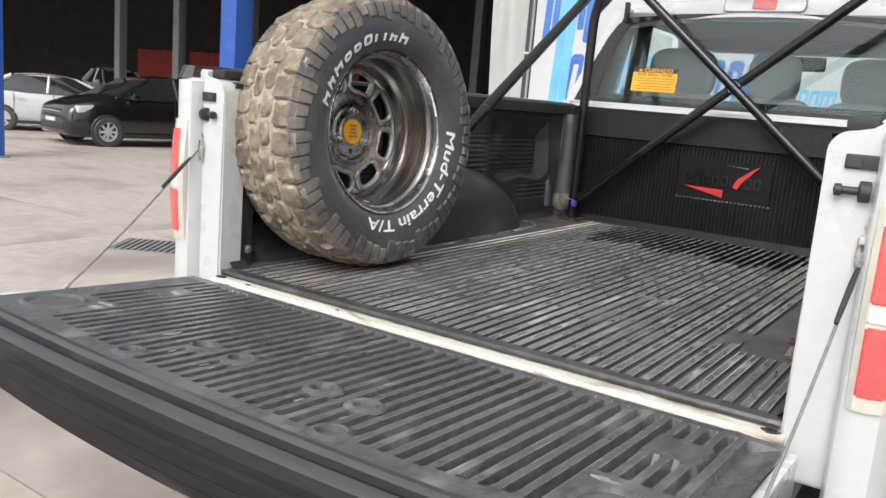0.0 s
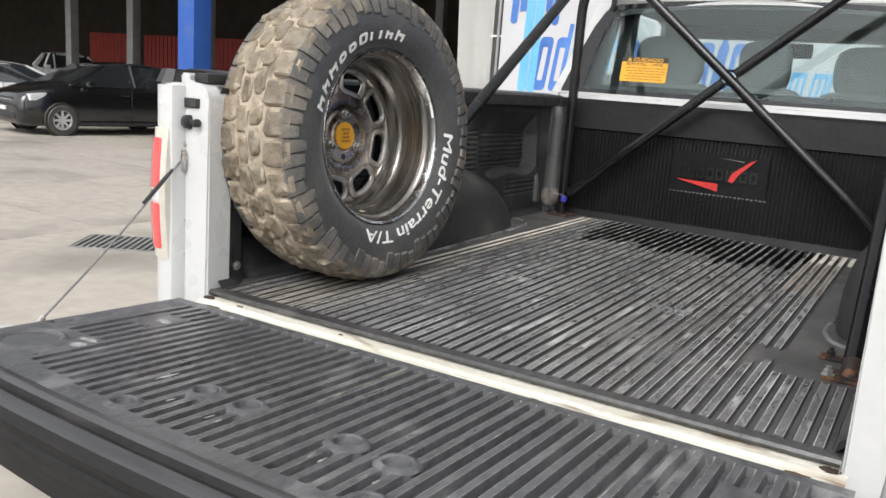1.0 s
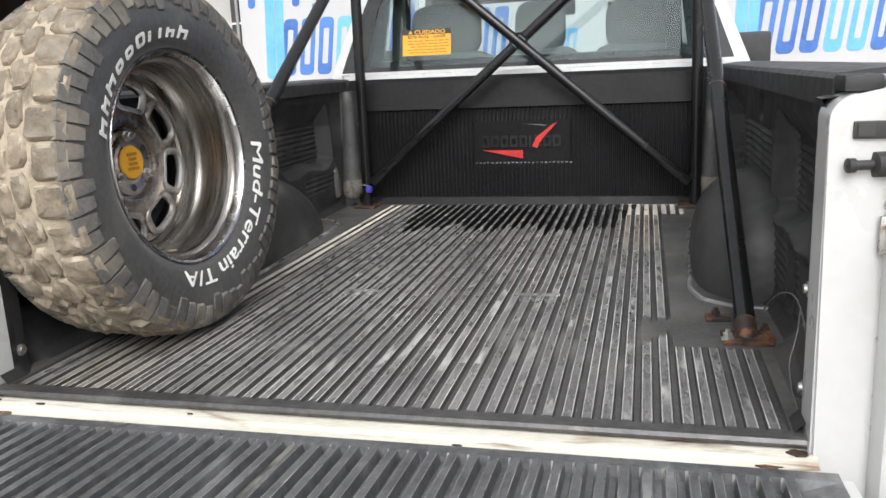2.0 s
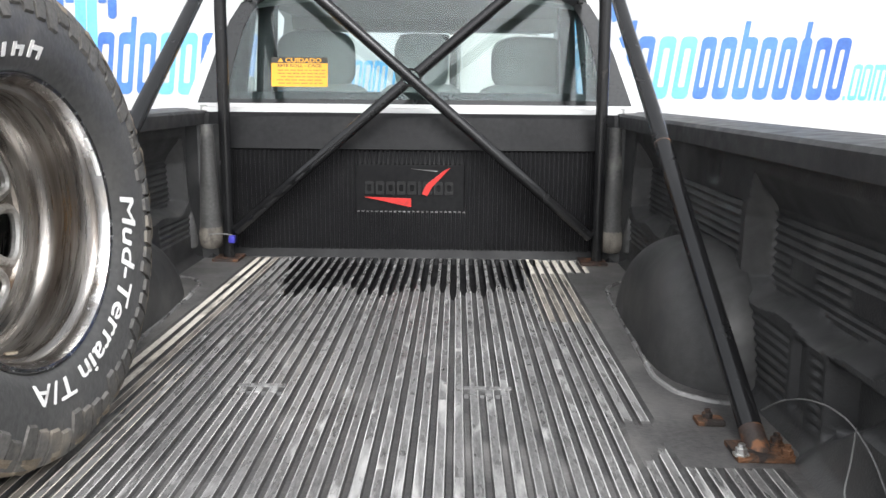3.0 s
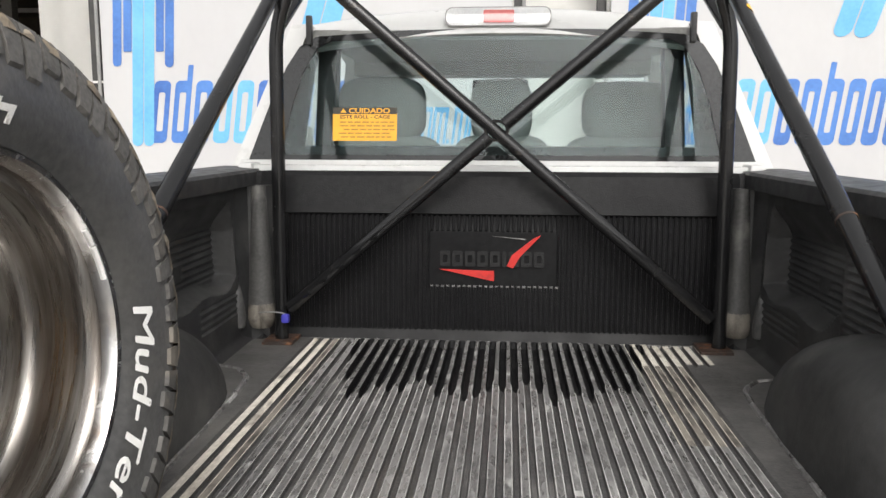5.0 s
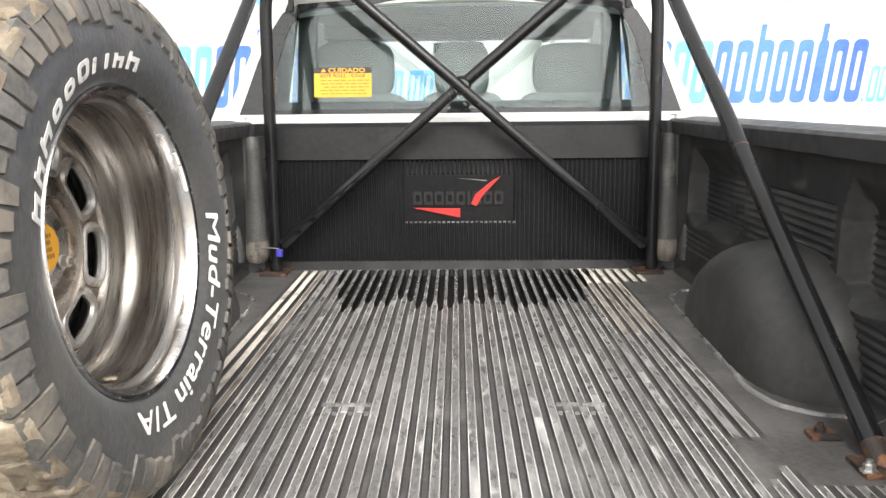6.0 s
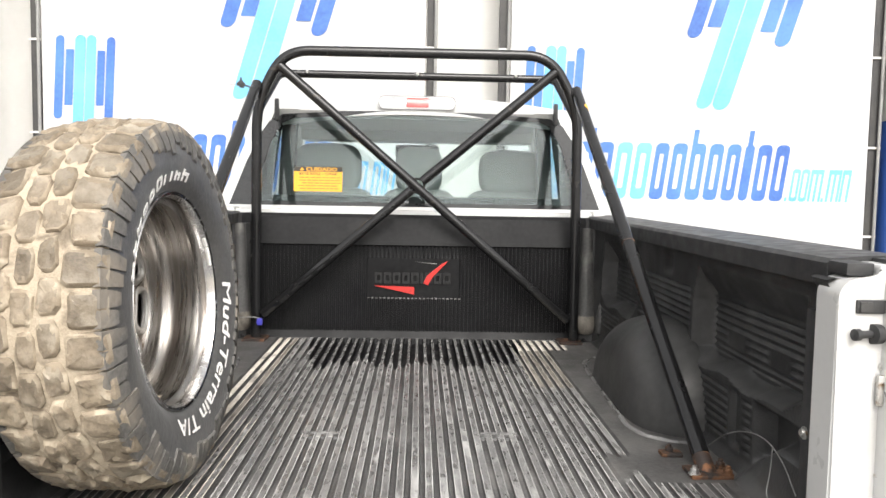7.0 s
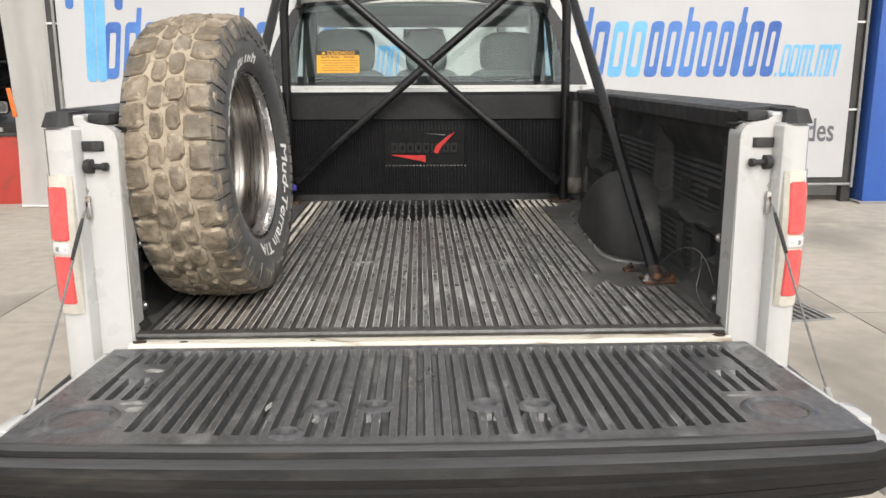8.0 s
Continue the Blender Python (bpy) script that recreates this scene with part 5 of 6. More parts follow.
def side_panel(s):
    """One side of the liner: pockets, ledges and runs of level ribs, pressed as relief."""
    def inside(a, b, x, e=0.03):
        return step_between(a, a + e, x) * (1 - step_between(b - e, b, x))

    def relief(y, z):
        """How far the panel lies back from its face at a place, and whether it is a pocket's bare wall or ledge."""
        d = full = bare = 0.0
        for front, rear in POCKETS:
            fore = front - 0.035 * max(0.0, z - 1.27) / 0.1
            low = (1.098 + 0.022 * step_between(front - 0.09, front, y) + 0.05 * step_between(rear + 0.11, rear, y)
                   + 0.008 * math.sin((y - front) * 21 + 0.6))
            wall = (fore - y) / 0.034
            floor = (z - low) / 0.026
            roof = (1.372 - z) / 0.078
            k = max(0.0, min(1.0, wall, floor, roof, (y - rear) / 0.03))
            d += 0.056 * k
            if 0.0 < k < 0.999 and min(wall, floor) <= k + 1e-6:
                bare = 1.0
            full = max(full, step_between(0.99, 1.0, k))
        rib = 0.5 + 0.5 * math.sin(z * 2 * math.pi / 0.0205)
        m = full * inside(1.13, 1.29, z, 0.008)
        for y0, y1 in ((0.637, 0.767), (0.383, 0.504), (1.70, 1.79)):
            if y0 < y < y1 and 1.155 < z < 1.209:
                m = 0.0
        between = inside(0.925, 1.485, y, 0.015) + inside(2.085, 2.155, y, 0.012)
        m += between * inside(1.055, 1.305, z, 0.008)
        m += inside(0.603, 0.93, y, 0.014) * inside(0.935, 1.085, z, 0.008) + inside(0.452, 0.512, y, 0.012) * inside(0.935, 1.08, z, 0.008)
        m += inside(1.75, 2.13, y, 0.015) * inside(1.0, 1.09, z, 0.008)
        d += 0.0075 * rib * min(1.0, m)
        # the upright slot between the lower ribs
        d += 0.014 * inside(0.522, 0.594, y, 0.014) * inside(0.93, 1.09, z, 0.02)
        # smooth hollow next to the post, with a sloping foot
        foot = 0.90 + 0.62 * max(0.0, min(0.17, 0.485 - y))
        d += 0.052 * inside(0.14, 0.449, y, 0.02) * step_between(foot, foot + 0.03, z) * (1 - step_between(1.06, 1.095, z))
        d -= 0.03 * inside(0.13, 0.48, y, 0.06) * (1 - step_between(0.885, foot + 0.02, z))
        # a bulge behind the post and the top roll
        d -= 0.05 * (1 - step_between(0.07, 0.16, y))
        d -= 0.014 * step_between(1.40, 1.425, z)
        # soft dents
        d += 0.005 * noise.noise(Vector((y * 3.1 + s * 7, z * 5.3, 1.7))) + 0.012 * inside(1.08, 1.2, y, 0.05) * inside(1.31, 1.40, z, 0.03)
        return d, bare

    bm = bmesh.new()
    ys = sorted({round(v, 4) for v in spaced(0.02, 2.2, 0.0135)} | {round(f - e, 4) for f, _ in POCKETS for e in (0.0, 0.009, 0.018, 0.027, 0.036, 0.045)}
                | {0.445, 0.449, 0.522, 0.536, 0.58, 0.594, 0.603, 0.617})
    zs = spaced(0.885, 1.43, 0.0051)
    base = lambda z: 0.818 + 0.012 * (z - 0.9) - 0.03 * (1 - step_between(0.885, 0.93, z))
    # pocket walls and ledges: paler, for dust and the light they catch
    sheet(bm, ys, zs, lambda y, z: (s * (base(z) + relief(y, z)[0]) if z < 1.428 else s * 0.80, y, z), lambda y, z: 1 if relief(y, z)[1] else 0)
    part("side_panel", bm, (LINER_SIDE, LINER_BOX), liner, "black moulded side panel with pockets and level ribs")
    # wheel box: steep behind, long slope ahead
    bm = bmesh.new()

    def dome(th, r):
        c, q = math.cos(th), max(0.0, math.sin(th))
        y = 1.06 + (0.665 * c if c > 0 else -0.315 * abs(c) ** 0.95) * r
        z = 0.893 + 0.292 * r * (q ** 1.2 if c > 0 else q ** 1.15)
        x = 0.835 - 0.190 * (1 - r ** 3.6) ** 0.46
        return (s * x, y, z)
    sheet(bm, spaced(0, math.pi, 0.07), [0, 0.2, 0.4, 0.55, 0.68, 0.78, 0.85, 0.9, 0.94, 0.965, 0.985, 0.996, 1.0], dome)
    bmesh.ops.remove_doubles(bm, verts=bm.verts, dist=0.0005)
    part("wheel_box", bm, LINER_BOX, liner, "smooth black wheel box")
    path = [(s * 0.81, 1.83, 0.898), (s * 0.73, 1.80, 0.899), (s * 0.678, 1.72, 0.9), (s * 0.660, 1.56, 0.9), (s * 0.655, 1.39, 0.9), (s * 0.638, 1.05, 0.9), (s * 0.630, 0.86, 0.9),
            (s * 0.655, 0.765, 0.9), (s * 0.72, 0.712, 0.9), (s * 0.80, 0.702, 0.899)]
    part("wheel_box_bead", tube(bmesh.new(), bent(path, 0.025, 4), 0.0075, 8), LINER_WORN_GLINT, liner)
    # clamp strip with bolts behind the post
    strip = part("clamp_strip", boxes((*sorted((s * 0.772, s * 0.79)), 0.078, 0.112, 0.905, 1.36), bevel=0.004), BLACK_TRIM, liner)
    for z in (0.948, 1.118):
        bm = bmesh.new()
        lathe(bm, [(0, 0.001), (0, 0.013), (0.003, 0.013), (0.004, 0.009), (0.009, 0.008), (0.009, 0.001)],
              Matrix.Translation((s * 0.772, 0.094, z)) @ Matrix.Rotation(0 if s < 0 else math.pi, 4, "Z"), 12)
        part("bolt", bm, STEEL, strip)


liner_floor()
bulkhead()
side_panel(-1)
side_panel(1)


# ---------------------------------------------------------------- roll cage
def roll_cage():
    cage = thing("roll_cage", (0, 2.13, F), "satin black tubular roll cage with crossed diagonals, rusty at the feet", "roll cage")
    R = 0.0222
    Y = 2.13
    hoop = [(-0.694, Y, F), (-0.69, Y, 1.93), (-0.575, Y, 2.158), (0.58, Y, 2.158), (0.703, Y, 1.93), (0.712, Y, F)]
    part("main_hoop", tube(bmesh.new(), bent(hoop, 0.11), R, 16), TUBE, cage)
    part("diagonal", tube(bmesh.new(), [(-0.60, Y, 2.10), (0.683, Y, 1.0)], R * 0.96, 16), TUBE, cage)
    for a, b in (((0.61, Y, 2.095), (0.03, Y, 1.606)), ((-0.02, Y, 1.566), (-0.665, Y, 1.01))):
        part("diagonal", tube(bmesh.new(), [a, b], R * 0.96, 16), TUBE, cage)
    part("weld", tube(bmesh.new(), [Vector((0.004 + 0.034 * math.cos(a), Y - 0.012, 1.587 + 0.03 * math.sin(a))) for a in spaced(0, 6.28, 0.3)][:-1], 0.005, 6, close=True), TUBE, cage)
    front = [(-0.685, Y + 0.01, 1.90), (-0.63, 2.34, 2.088), (0.635, 2.34, 2.085), (0.69, Y + 0.01, 1.90)]
    part("front_loop", tube(bmesh.new(), bent(front, 0.04), 0.0185, 14), TUBE, cage)
    for x in (-0.5, 0.0, 0.45):
        bm = bmesh.new()
        lathe(bm, [(0, 0.001), (0, 0.008), (0.006, 0.006), (0.006, 0.001)], Matrix.Translation((x, 2.32, 2.095)) @ Matrix.Rotation(radians(-90), 4, "Z"), 10)
        part("screw", bm, STEEL, cage)
    for s in (-1, 1):
        top, foot = (Vector((0.692, Y - 0.01, 2.01)), Vector((0.727, 0.505, 0.915))) if s > 0 else (Vector((-0.688, Y - 0.01, 2.01)), Vector((-0.704, 0.505, 0.915)))
        d = (foot - top).normalized()
        brace = part("brace", tube(bmesh.new(), [top, foot + d * 0.078], R, 16), TUBE, cage)
        part("rust_band", tube(bmesh.new(), [foot - d * 0.02, foot, foot + d * 0.082], [R + 0.0004, R + 0.0008, R + 0.0012], 16), RUST_DARK, brace, "rusty tube end")
        part("rust_ring", tube(bmesh.new(), [top.lerp(foot, 0.55), top.lerp(foot, 0.553)], R + 0.0005, 16), RUST_DARK, brace)
        part("foot_plate", boxes((*sorted((s * 0.675, s * 0.775)), 0.43, 0.51, 0.9, 0.909), bevel=0.003), RUST, brace, "rusty foot plate")
        part("foot_ear", boxes((*sorted((s * 0.65, s * 0.705)), 0.587, 0.627, 0.9, 0.910), bevel=0.005), RUST, brace)
        for x, y in ((0.685, 0.447), (0.765, 0.445), (0.765, 0.495), (0.673, 0.608)):
            bm = bmesh.new()
            lathe(bm, [(0, 0.001), (0, 0.015), (0.004, 0.015), (0.004, 0.0105), (0.014, 0.0105), (0.015, 0.006), (0.022, 0.006), (0.022, 0.001)],
                  Matrix.Translation((s * x, y, 0.907)) @ Matrix.Rotation(radians(-90), 4, "Y"), 6)
            part("foot_bolt", bm, RUST if (x, y) != (0.685, 0.447) else STEEL, brace)
        part("hoop_plate", boxes((s * 0.695 - 0.05, s * 0.695 + 0.05, Y - 0.06, Y + 0.06, F, F + 0.01), bevel=0.003), RUST_DARK, cage, "rusty hoop plate")
    # loose tape end low on the lower diagonal, and the blue plug by the hoop foot
    for k in range(5):
        c = Vector((-0.40 - 0.055 * k, Y - 0.012, 1.238 - 0.0475 * k))
        part("tape_flap", tube(bmesh.new(), [c, c + Vector((0.03, -0.018, 0.018))], 0.006, 6), TUBE, cage)
    t = thing("blue_plug", (-0.665, 2.09, 0.98), "small blue plastic plug tied at the cage foot", "plug")
    part("body", boxes((-0.682, -0.657, 2.077, 2.103, 0.970, 0.999), bevel=0.010), BLUE_PLUG, t)
    part("tie_wire", tube(bmesh.new(), bent([(-0.76, 2.1, 1.0), (-0.70, 2.09, 1.005), (-0.67, 2.09, 1.0)], 0.02, 4), 0.0025, 6), CABLE, t)
    t = thing("round_sticker", (0.68, 2.0, 1.9), "small yellow round sticker on the cage brace", "sticker")
    a, b = Vector((0.692, Y - 0.01, 2.01)), Vector((0.727, 0.505, 0.915))
    d = (b - a).normalized()
    side = Vector((0.75, -0.62, 0.25))
    side = (side - d * side.dot(d)).normalized()
    up = d.cross(side)
    bm = bmesh.new()
    sheet(bm, spaced(-1, 1, 0.2), spaced(-1, 1, 0.2), lambda u, v: a.lerp(b, 0.088) + d * 0.02 * v * math.sqrt(max(0, 1 - 0.45 * u * u))
          + (R + 0.0012) * (math.cos(u * 0.75 * math.sqrt(max(0, 1 - 0.45 * v * v))) * side + math.sin(u * 0.75 * math.sqrt(max(0, 1 - 0.45 * v * v))) * up))
    part("disc", bm, YELLOW, t)


def loose_wire():
    t = thing("loose_wire", (0.79, 0.3, 0.98), "thin grey wire hanging loose along the bed side", "wire")
    pts = [(0.775, 0.60, 0.93), (0.785, 0.54, 0.975), (0.79, 0.46, 1.01), (0.795, 0.38, 1.03), (0.795, 0.30, 1.035), (0.792, 0.22, 1.015), (0.788, 0.15, 0.97)]
    part("wire", tube(bmesh.new(), bent(pts, 0.03, 5), 0.0015, 6), CABLE, t)
    pts = [(0.795, 0.28, 1.033), (0.79, 0.275, 0.98), (0.775, 0.26, 0.93), (0.77, 0.19, 0.906), (0.765, 0.08, 0.904), (0.762, 0.0, 0.903), (0.762, -0.025, 0.885)]
    part("wire", tube(bmesh.new(), bent(pts, 0.02, 5), 0.0015, 6), CABLE, t)


def wire_clip():
    """A small dark clip on a stub beside the cage, with a thin wire end."""
    t = thing("wire_clip", (-0.735, 2.15, 2.0), "small black clip standing out beside the cage tube", "clip")
    part("stub", tube(bmesh.new(), [(-0.684, 2.13, 1.985), (-0.735, 2.15, 2.005), (-0.765, 2.16, 2.012)], 0.0035, 8), DARK_STEEL, t)
    bm = boxes((-0.782, -0.748, 2.15, 2.176, 2.006, 2.020), (-0.770, -0.752, 2.152, 2.174, 1.998, 2.008), bevel=0.003)
    part("body", bm, BLACK_TRIM, t)
    bm = lathe(bmesh.new(), [(2.018, 0.016), (2.026, 0.010), (2.032, 0.005), (2.042, 0.0035), (2.044, 0.0003)], Matrix.Translation((-0.765, 2.163, 0)) @ Matrix.Rotation(radians(-90), 4, "Y"), 12)
    part("knob", bm, BLACK_TRIM, t)
    part("wire_end", tube(bmesh.new(), [(-0.78, 2.163, 2.012), (-0.83, 2.17, 2.013)], 0.0012, 6), CABLE, t)


roll_cage()
wire_clip()
loose_wire()


# ---------------------------------------------------------------- spare wheel
WC = Vector((-0.626, 0.411, 1.310))
axis = Vector((math.cos(radians(-4.4)) * math.cos(radians(3.7)), math.sin(radians(-4.4)) * math.cos(radians(3.7)), math.sin(radians(3.7))))
fwd = Vector((0, 0, 1)).cross(axis).normalized()
upw = axis.cross(fwd)
WM = Matrix(((axis.x, fwd.x, upw.x, WC.x), (axis.y, fwd.y, upw.y, WC.y), (axis.z, fwd.z, upw.z, WC.z), (0, 0, 0, 1))) @ Matrix.Scale(1.02, 4)
TR = 0.400   # tyre radius
SIDE = [(0.094, 0.240), (0.104, 0.243), (0.112, 0.252), (0.120, 0.270), (0.1255, 0.295), (0.127, 0.320), (0.124, 0.345), (0.117, 0.366), (0.110, 0.376)]


def side_at(r):
    for (a0, r0), (a1, r1) in zip(SIDE, SIDE[1:]):
        if r0 <= r <= r1:
            return a0 + (a1 - a0) * (r - r0) / (r1 - r0)
    return 0.12


def spare_wheel():
    t = thing("spare_wheel", (WC.x, WC.y, F), "muddy off-road spare wheel with a worn chrome rim", "spare wheel")
    bm = bmesh.new()
    prof = SIDE + [(0.10, 0.381), (0.06, 0.3895), (0.0, 0.3925), (-0.06, 0.3895), (-0.10, 0.381)] + [(-a, r) for a, r in SIDE[::-1]]
    lathe(bm, prof, WM, 108)
    for f in bm.faces:
        r = (WM.inverted() @ f.calc_center_median())
        f.material_index = 1 if math.hypot(r.y, r.z) > 0.377 and abs(r.x) < 0.112 else 0
    tyre = part("tyre", bm, (RUBBER, MUD), t, "black off-road tyre caked in dried mud")
    # tread blocks
    rng = random.Random(7)
    N = 33
    bm = bmesh.new()

    def block(th0, pts, low, mat_slot=0, shrink=0.0035):
        """A block over points (arc length, offset); its top follows the crown."""
        cu, cv = sum(p[0] for p in pts) / len(pts), sum(p[1] for p in pts) / len(pts)
        edge = []
        for k, p in enumerate(pts):
            q = pts[(k + 1) % len(pts)]
            edge += [p, ((p[0] + q[0]) / 2, (p[1] + q[1]) / 2)]
        rows = []
        sunk = rng.uniform(0, 0.004)
        seed = Vector((rng.uniform(0, 50), rng.uniform(0, 50), rng.uniform(0, 50)))
        # foot, flank, raised rim, inside of the rim, hollow top
        for k, (sh, drop) in enumerate(((1.12, None), (1.03, 0.0085), (0.95, 0.0038), (0.82, 0.0008), (0.58, 0.0), (0.28, 0.0008))):
            row = []
            for u, v in edge:
                lump = noise.noise(seed + Vector((u, v, 0)) * 70) * 0.5
                uu, vv = cu + (u - cu) * (sh + 0.07 * lump), cv + (v - cv) * (sh + 0.07 * lump)
                top = TR + 0.002 - 0.012 * (abs(vv) / 0.112) ** 2.4
                r = low if k == 0 else top - drop - sunk + 0.0085 * noise.noise(seed + Vector((uu, vv, 0)) * 48) + 0.004 * noise.noise(seed + Vector((uu, vv, 3)) * 190)
                th = th0 + uu / TR
                row.append(bm.verts.new(WM @ Vector((vv, r * math.cos(th), r * math.sin(th)))))
            rows.append(row)
        n = len(edge)
        for k in range(len(rows) - 1):
            for i in range(n):
                f = bm.faces.new((rows[k][i], rows[k][(i + 1) % n], rows[k + 1][(i + 1) % n], rows[k + 1][i]))
                f.material_index = 2 if k in (1, 2) or k == 3 and rng.random() < 0.2 else 0
        bm.faces.new(rows[-1])

    P = 2 * math.pi * TR / N
    j = lambda q=0.003: rng.uniform(-q, q)
    for i in range(N):
        th = 2 * math.pi * i / N
        for s in (-1, 1):
            off = 0.0 if s > 0 else P * 0.5
            # shoulder blocks, long and short in turn
            reach = 0.047 if i % 2 else 0.054
            block(th, [(off - 0.44 * P, s * (reach + 0.008)), (off - 0.34 * P, s * reach), (off + 0.32 * P, s * (reach + j())), (off + 0.45 * P, s * (reach + 0.01)),
                       (off + 0.44 * P, s * 0.116), (off + 0.2 * P, s * 0.119), (off - 0.2 * P, s * 0.119), (off - 0.43 * P, s * 0.116)], 0.371)
            # staggered centre blocks
            off += P * (0.5 + (0.12 if s > 0 else -0.12))
            near = 0.046 if i % 2 else 0.040
            block(th, [(off - 0.42 * P, s * 0.010), (off - 0.24 * P, s * 0.002 + j()), (off + 0.30 * P, s * 0.003), (off + 0.46 * P, s * 0.012), (off + 0.45 * P, s * (near - 0.01)),
                       (off + 0.28 * P, s * near), (off - 0.18 * P, s * near + j()), (off - 0.43 * P, s * (near - 0.008))], 0.371)
    # side lugs along the shoulder
    for s in (-1, 1):
        for i in range(N):
            th0 = 2 * math.pi * (i + (0 if s > 0 else 0.5)) / N
            inner = 0.318 if i % 2 else 0.332
            for d0, d1, r0 in ((-0.475, -0.02, inner), (0.025, 0.46, inner + 0.009)):
                vs = []
                for k, (r, a) in enumerate(((r0 - 0.002, side_at(r0) - 0.002), (r0 + 0.005, side_at(r0) + 0.0042), (0.352, side_at(0.352) + 0.0058), (0.374, 0.1205), (0.388, 0.1145), (0.386, 0.10), (0.34, 0.115))):
                    w = 0.78 if k < 2 else 0.92 if k == 2 else 1.0
                    mid, span = (d0 + d1) / 2, (d1 - d0) / 2 * w
                    lump = 0.0012 * noise.noise(Vector((i * 3.1 + d0 * 7, k * 1.7, s)))
                    vs.append([bm.verts.new(WM @ Vector((s * (a + (lump if 0 < k < 5 else 0.0)), r * math.cos(th0 + d * P / TR), r * math.sin(th0 + d * P / TR)))) for d in (mid - span, mid, mid + span)])
                fs = []
                for k in range(6):
                    for q in range(2):
                        fs.append(bm.faces.new((vs[k][q], vs[k][q + 1], vs[k + 1][q + 1], vs[k + 1][q])))
                for q in (0, 2):
                    fs.append(bm.faces.new([row[q] for row in vs]))
                for f in fs:
                    f.material_index = 1
    part("tread", bm, (TREAD, LUG, TREAD_EDGE), tyre, "chunky muddy tread blocks", smooth=40)
    # raised white lettering on the outer sidewall
    def on_side(phi0, r0):
        def place(u, v):
            phi, r = phi0 - u / r0, r0 + v
            return WM @ Vector((side_at(r) + 0.0018, r * math.cos(phi), r * math.sin(phi)))
        return place
    bm = bmesh.new()
    for word, a0, a1 in (("Mud-Terrain", 2, -81), ("T/A", -86, -110)):
        bm = bmesh.new()
        put = on_side(radians(a0), 0.260)
        for k, (du, dv) in enumerate(((0, 0), (0.0013, 0.0), (-0.0013, 0.0), (0, 0.0009), (0, -0.0009))):
            lay_text(bm, word, 0.047, lambda u, v: put(u + du + 0.2 * v, v + dv) + axis * 0.0002 * k, 0.260 * radians(a0 - a1))
        part("lettering", bm, LETTER, tyre, "raised white letters", smooth=0)
    phi = radians(166)
    for k, w in enumerate((0.033, 0.029, 0.036, 0.031, 0.031, 0.032, 0.023, 0.013, 0.027, 0.031)):
        bm = bmesh.new()
        tall = 0.027 if k in (0, 1, 2, 5, 9) else 0.021
        at = on_side(phi, 0.264)
        lay = lambda u, v, d: at(u, v) + axis * (d - 0.0006)
        if k in (3, 4, 5):
            ring_prism(bm, round_rect(0, w, 0, tall, 0.008, 0.2), [(u + 0.0015, v) for u, v in round_rect(0.0085, w - 0.008, 0.007, tall - 0.007, 0.003, 0.2)], lay, 0.0012)
        elif w < 0.025:
            prism(bm, round_rect(0, min(w, 0.009), 0, tall, 0.002, 0.2), lay, 0.0012)
        else:
            # two uprights joined by a bar
            for u0, u1, v0, v1 in ((0, 0.008, 0, tall), (w - 0.008, w, 0, tall * 0.8), (0.007, w - 0.007, tall * 0.48, tall * 0.78)):
                prism(bm, [(u + 0.2 * v, v) for u, v in ((u0, v0), (u1, v0), (u1, v1), (u0, v1))], lay, 0.0012)
        part("sidewall_bar", bm, LETTER, tyre, smooth=0)
        phi -= (w + 0.0135) / 0.268
    # rim: lip, stepped barrel and back
    bm = bmesh.new()
    lathe(bm, [(0.092, 0.236), (0.098, 0.240), (0.104, 0.2415), (0.108, 0.239), (0.106, 0.233), (0.096, 0.229), (0.086, 0.227)], WM, 96)
    part("rim_lip", bm, RIM_BRIGHT, t, "polished rim lip")
    bm = bmesh.new()
    lathe(bm, [(0.088, 0.228), (0.080, 0.2265), (0.074, 0.2225), (0.070, 0.2175), (0.062, 0.2155), (0.050, 0.2145), (0.012, 0.2105), (0.002, 0.2085), (-0.006, 0.2045), (-0.012, 0.2005),
               (-0.022, 0.1985), (-0.036, 0.197), (-0.046, 0.1935), (-0.052, 0.19), (-0.1, 0.2), (-0.104, 0.236)], WM, 96)
    part("barrel", bm, RIM_STEEL, t, "worn steel rim barrel")
    # disc with eight windows
    bm = bmesh.new()
    D = [(-0.046, 0.191), (-0.052, 0.1865), (-0.056, 0.176), (-0.055, 0.159), (-0.050, 0.139), (-0.046, 0.121), (-0.043, 0.110), (-0.040, 0.10), (-0.042, 0.088), (-0.060, 0.082), (-0.062, 0.07), (-0.060, 0.045), (-0.058, 0.040)]
    steps = 96
    rows = [[bm.verts.new(WM @ Vector((a, r * math.cos(2 * math.pi * k / steps + 0.14), r * math.sin(2 * math.pi * k / steps + 0.14)))) for a, r in D] for k in range(steps)]
    for k in range(steps):
        for i in range(len(D) - 1):
            q = (k % 12)
            if 1 <= i <= 4 and 1 <= q <= 10 and not ((i == 1 or i == 4) and q in (1, 10)):
                continue
            bm.faces.new((rows[k][i], rows[k][i + 1], rows[(k + 1) % steps][i + 1], rows[(k + 1) % steps][i]))
    disc = part("wheel_disc", bm, DISC_STEEL, t, "pressed steel wheel disc with eight windows")
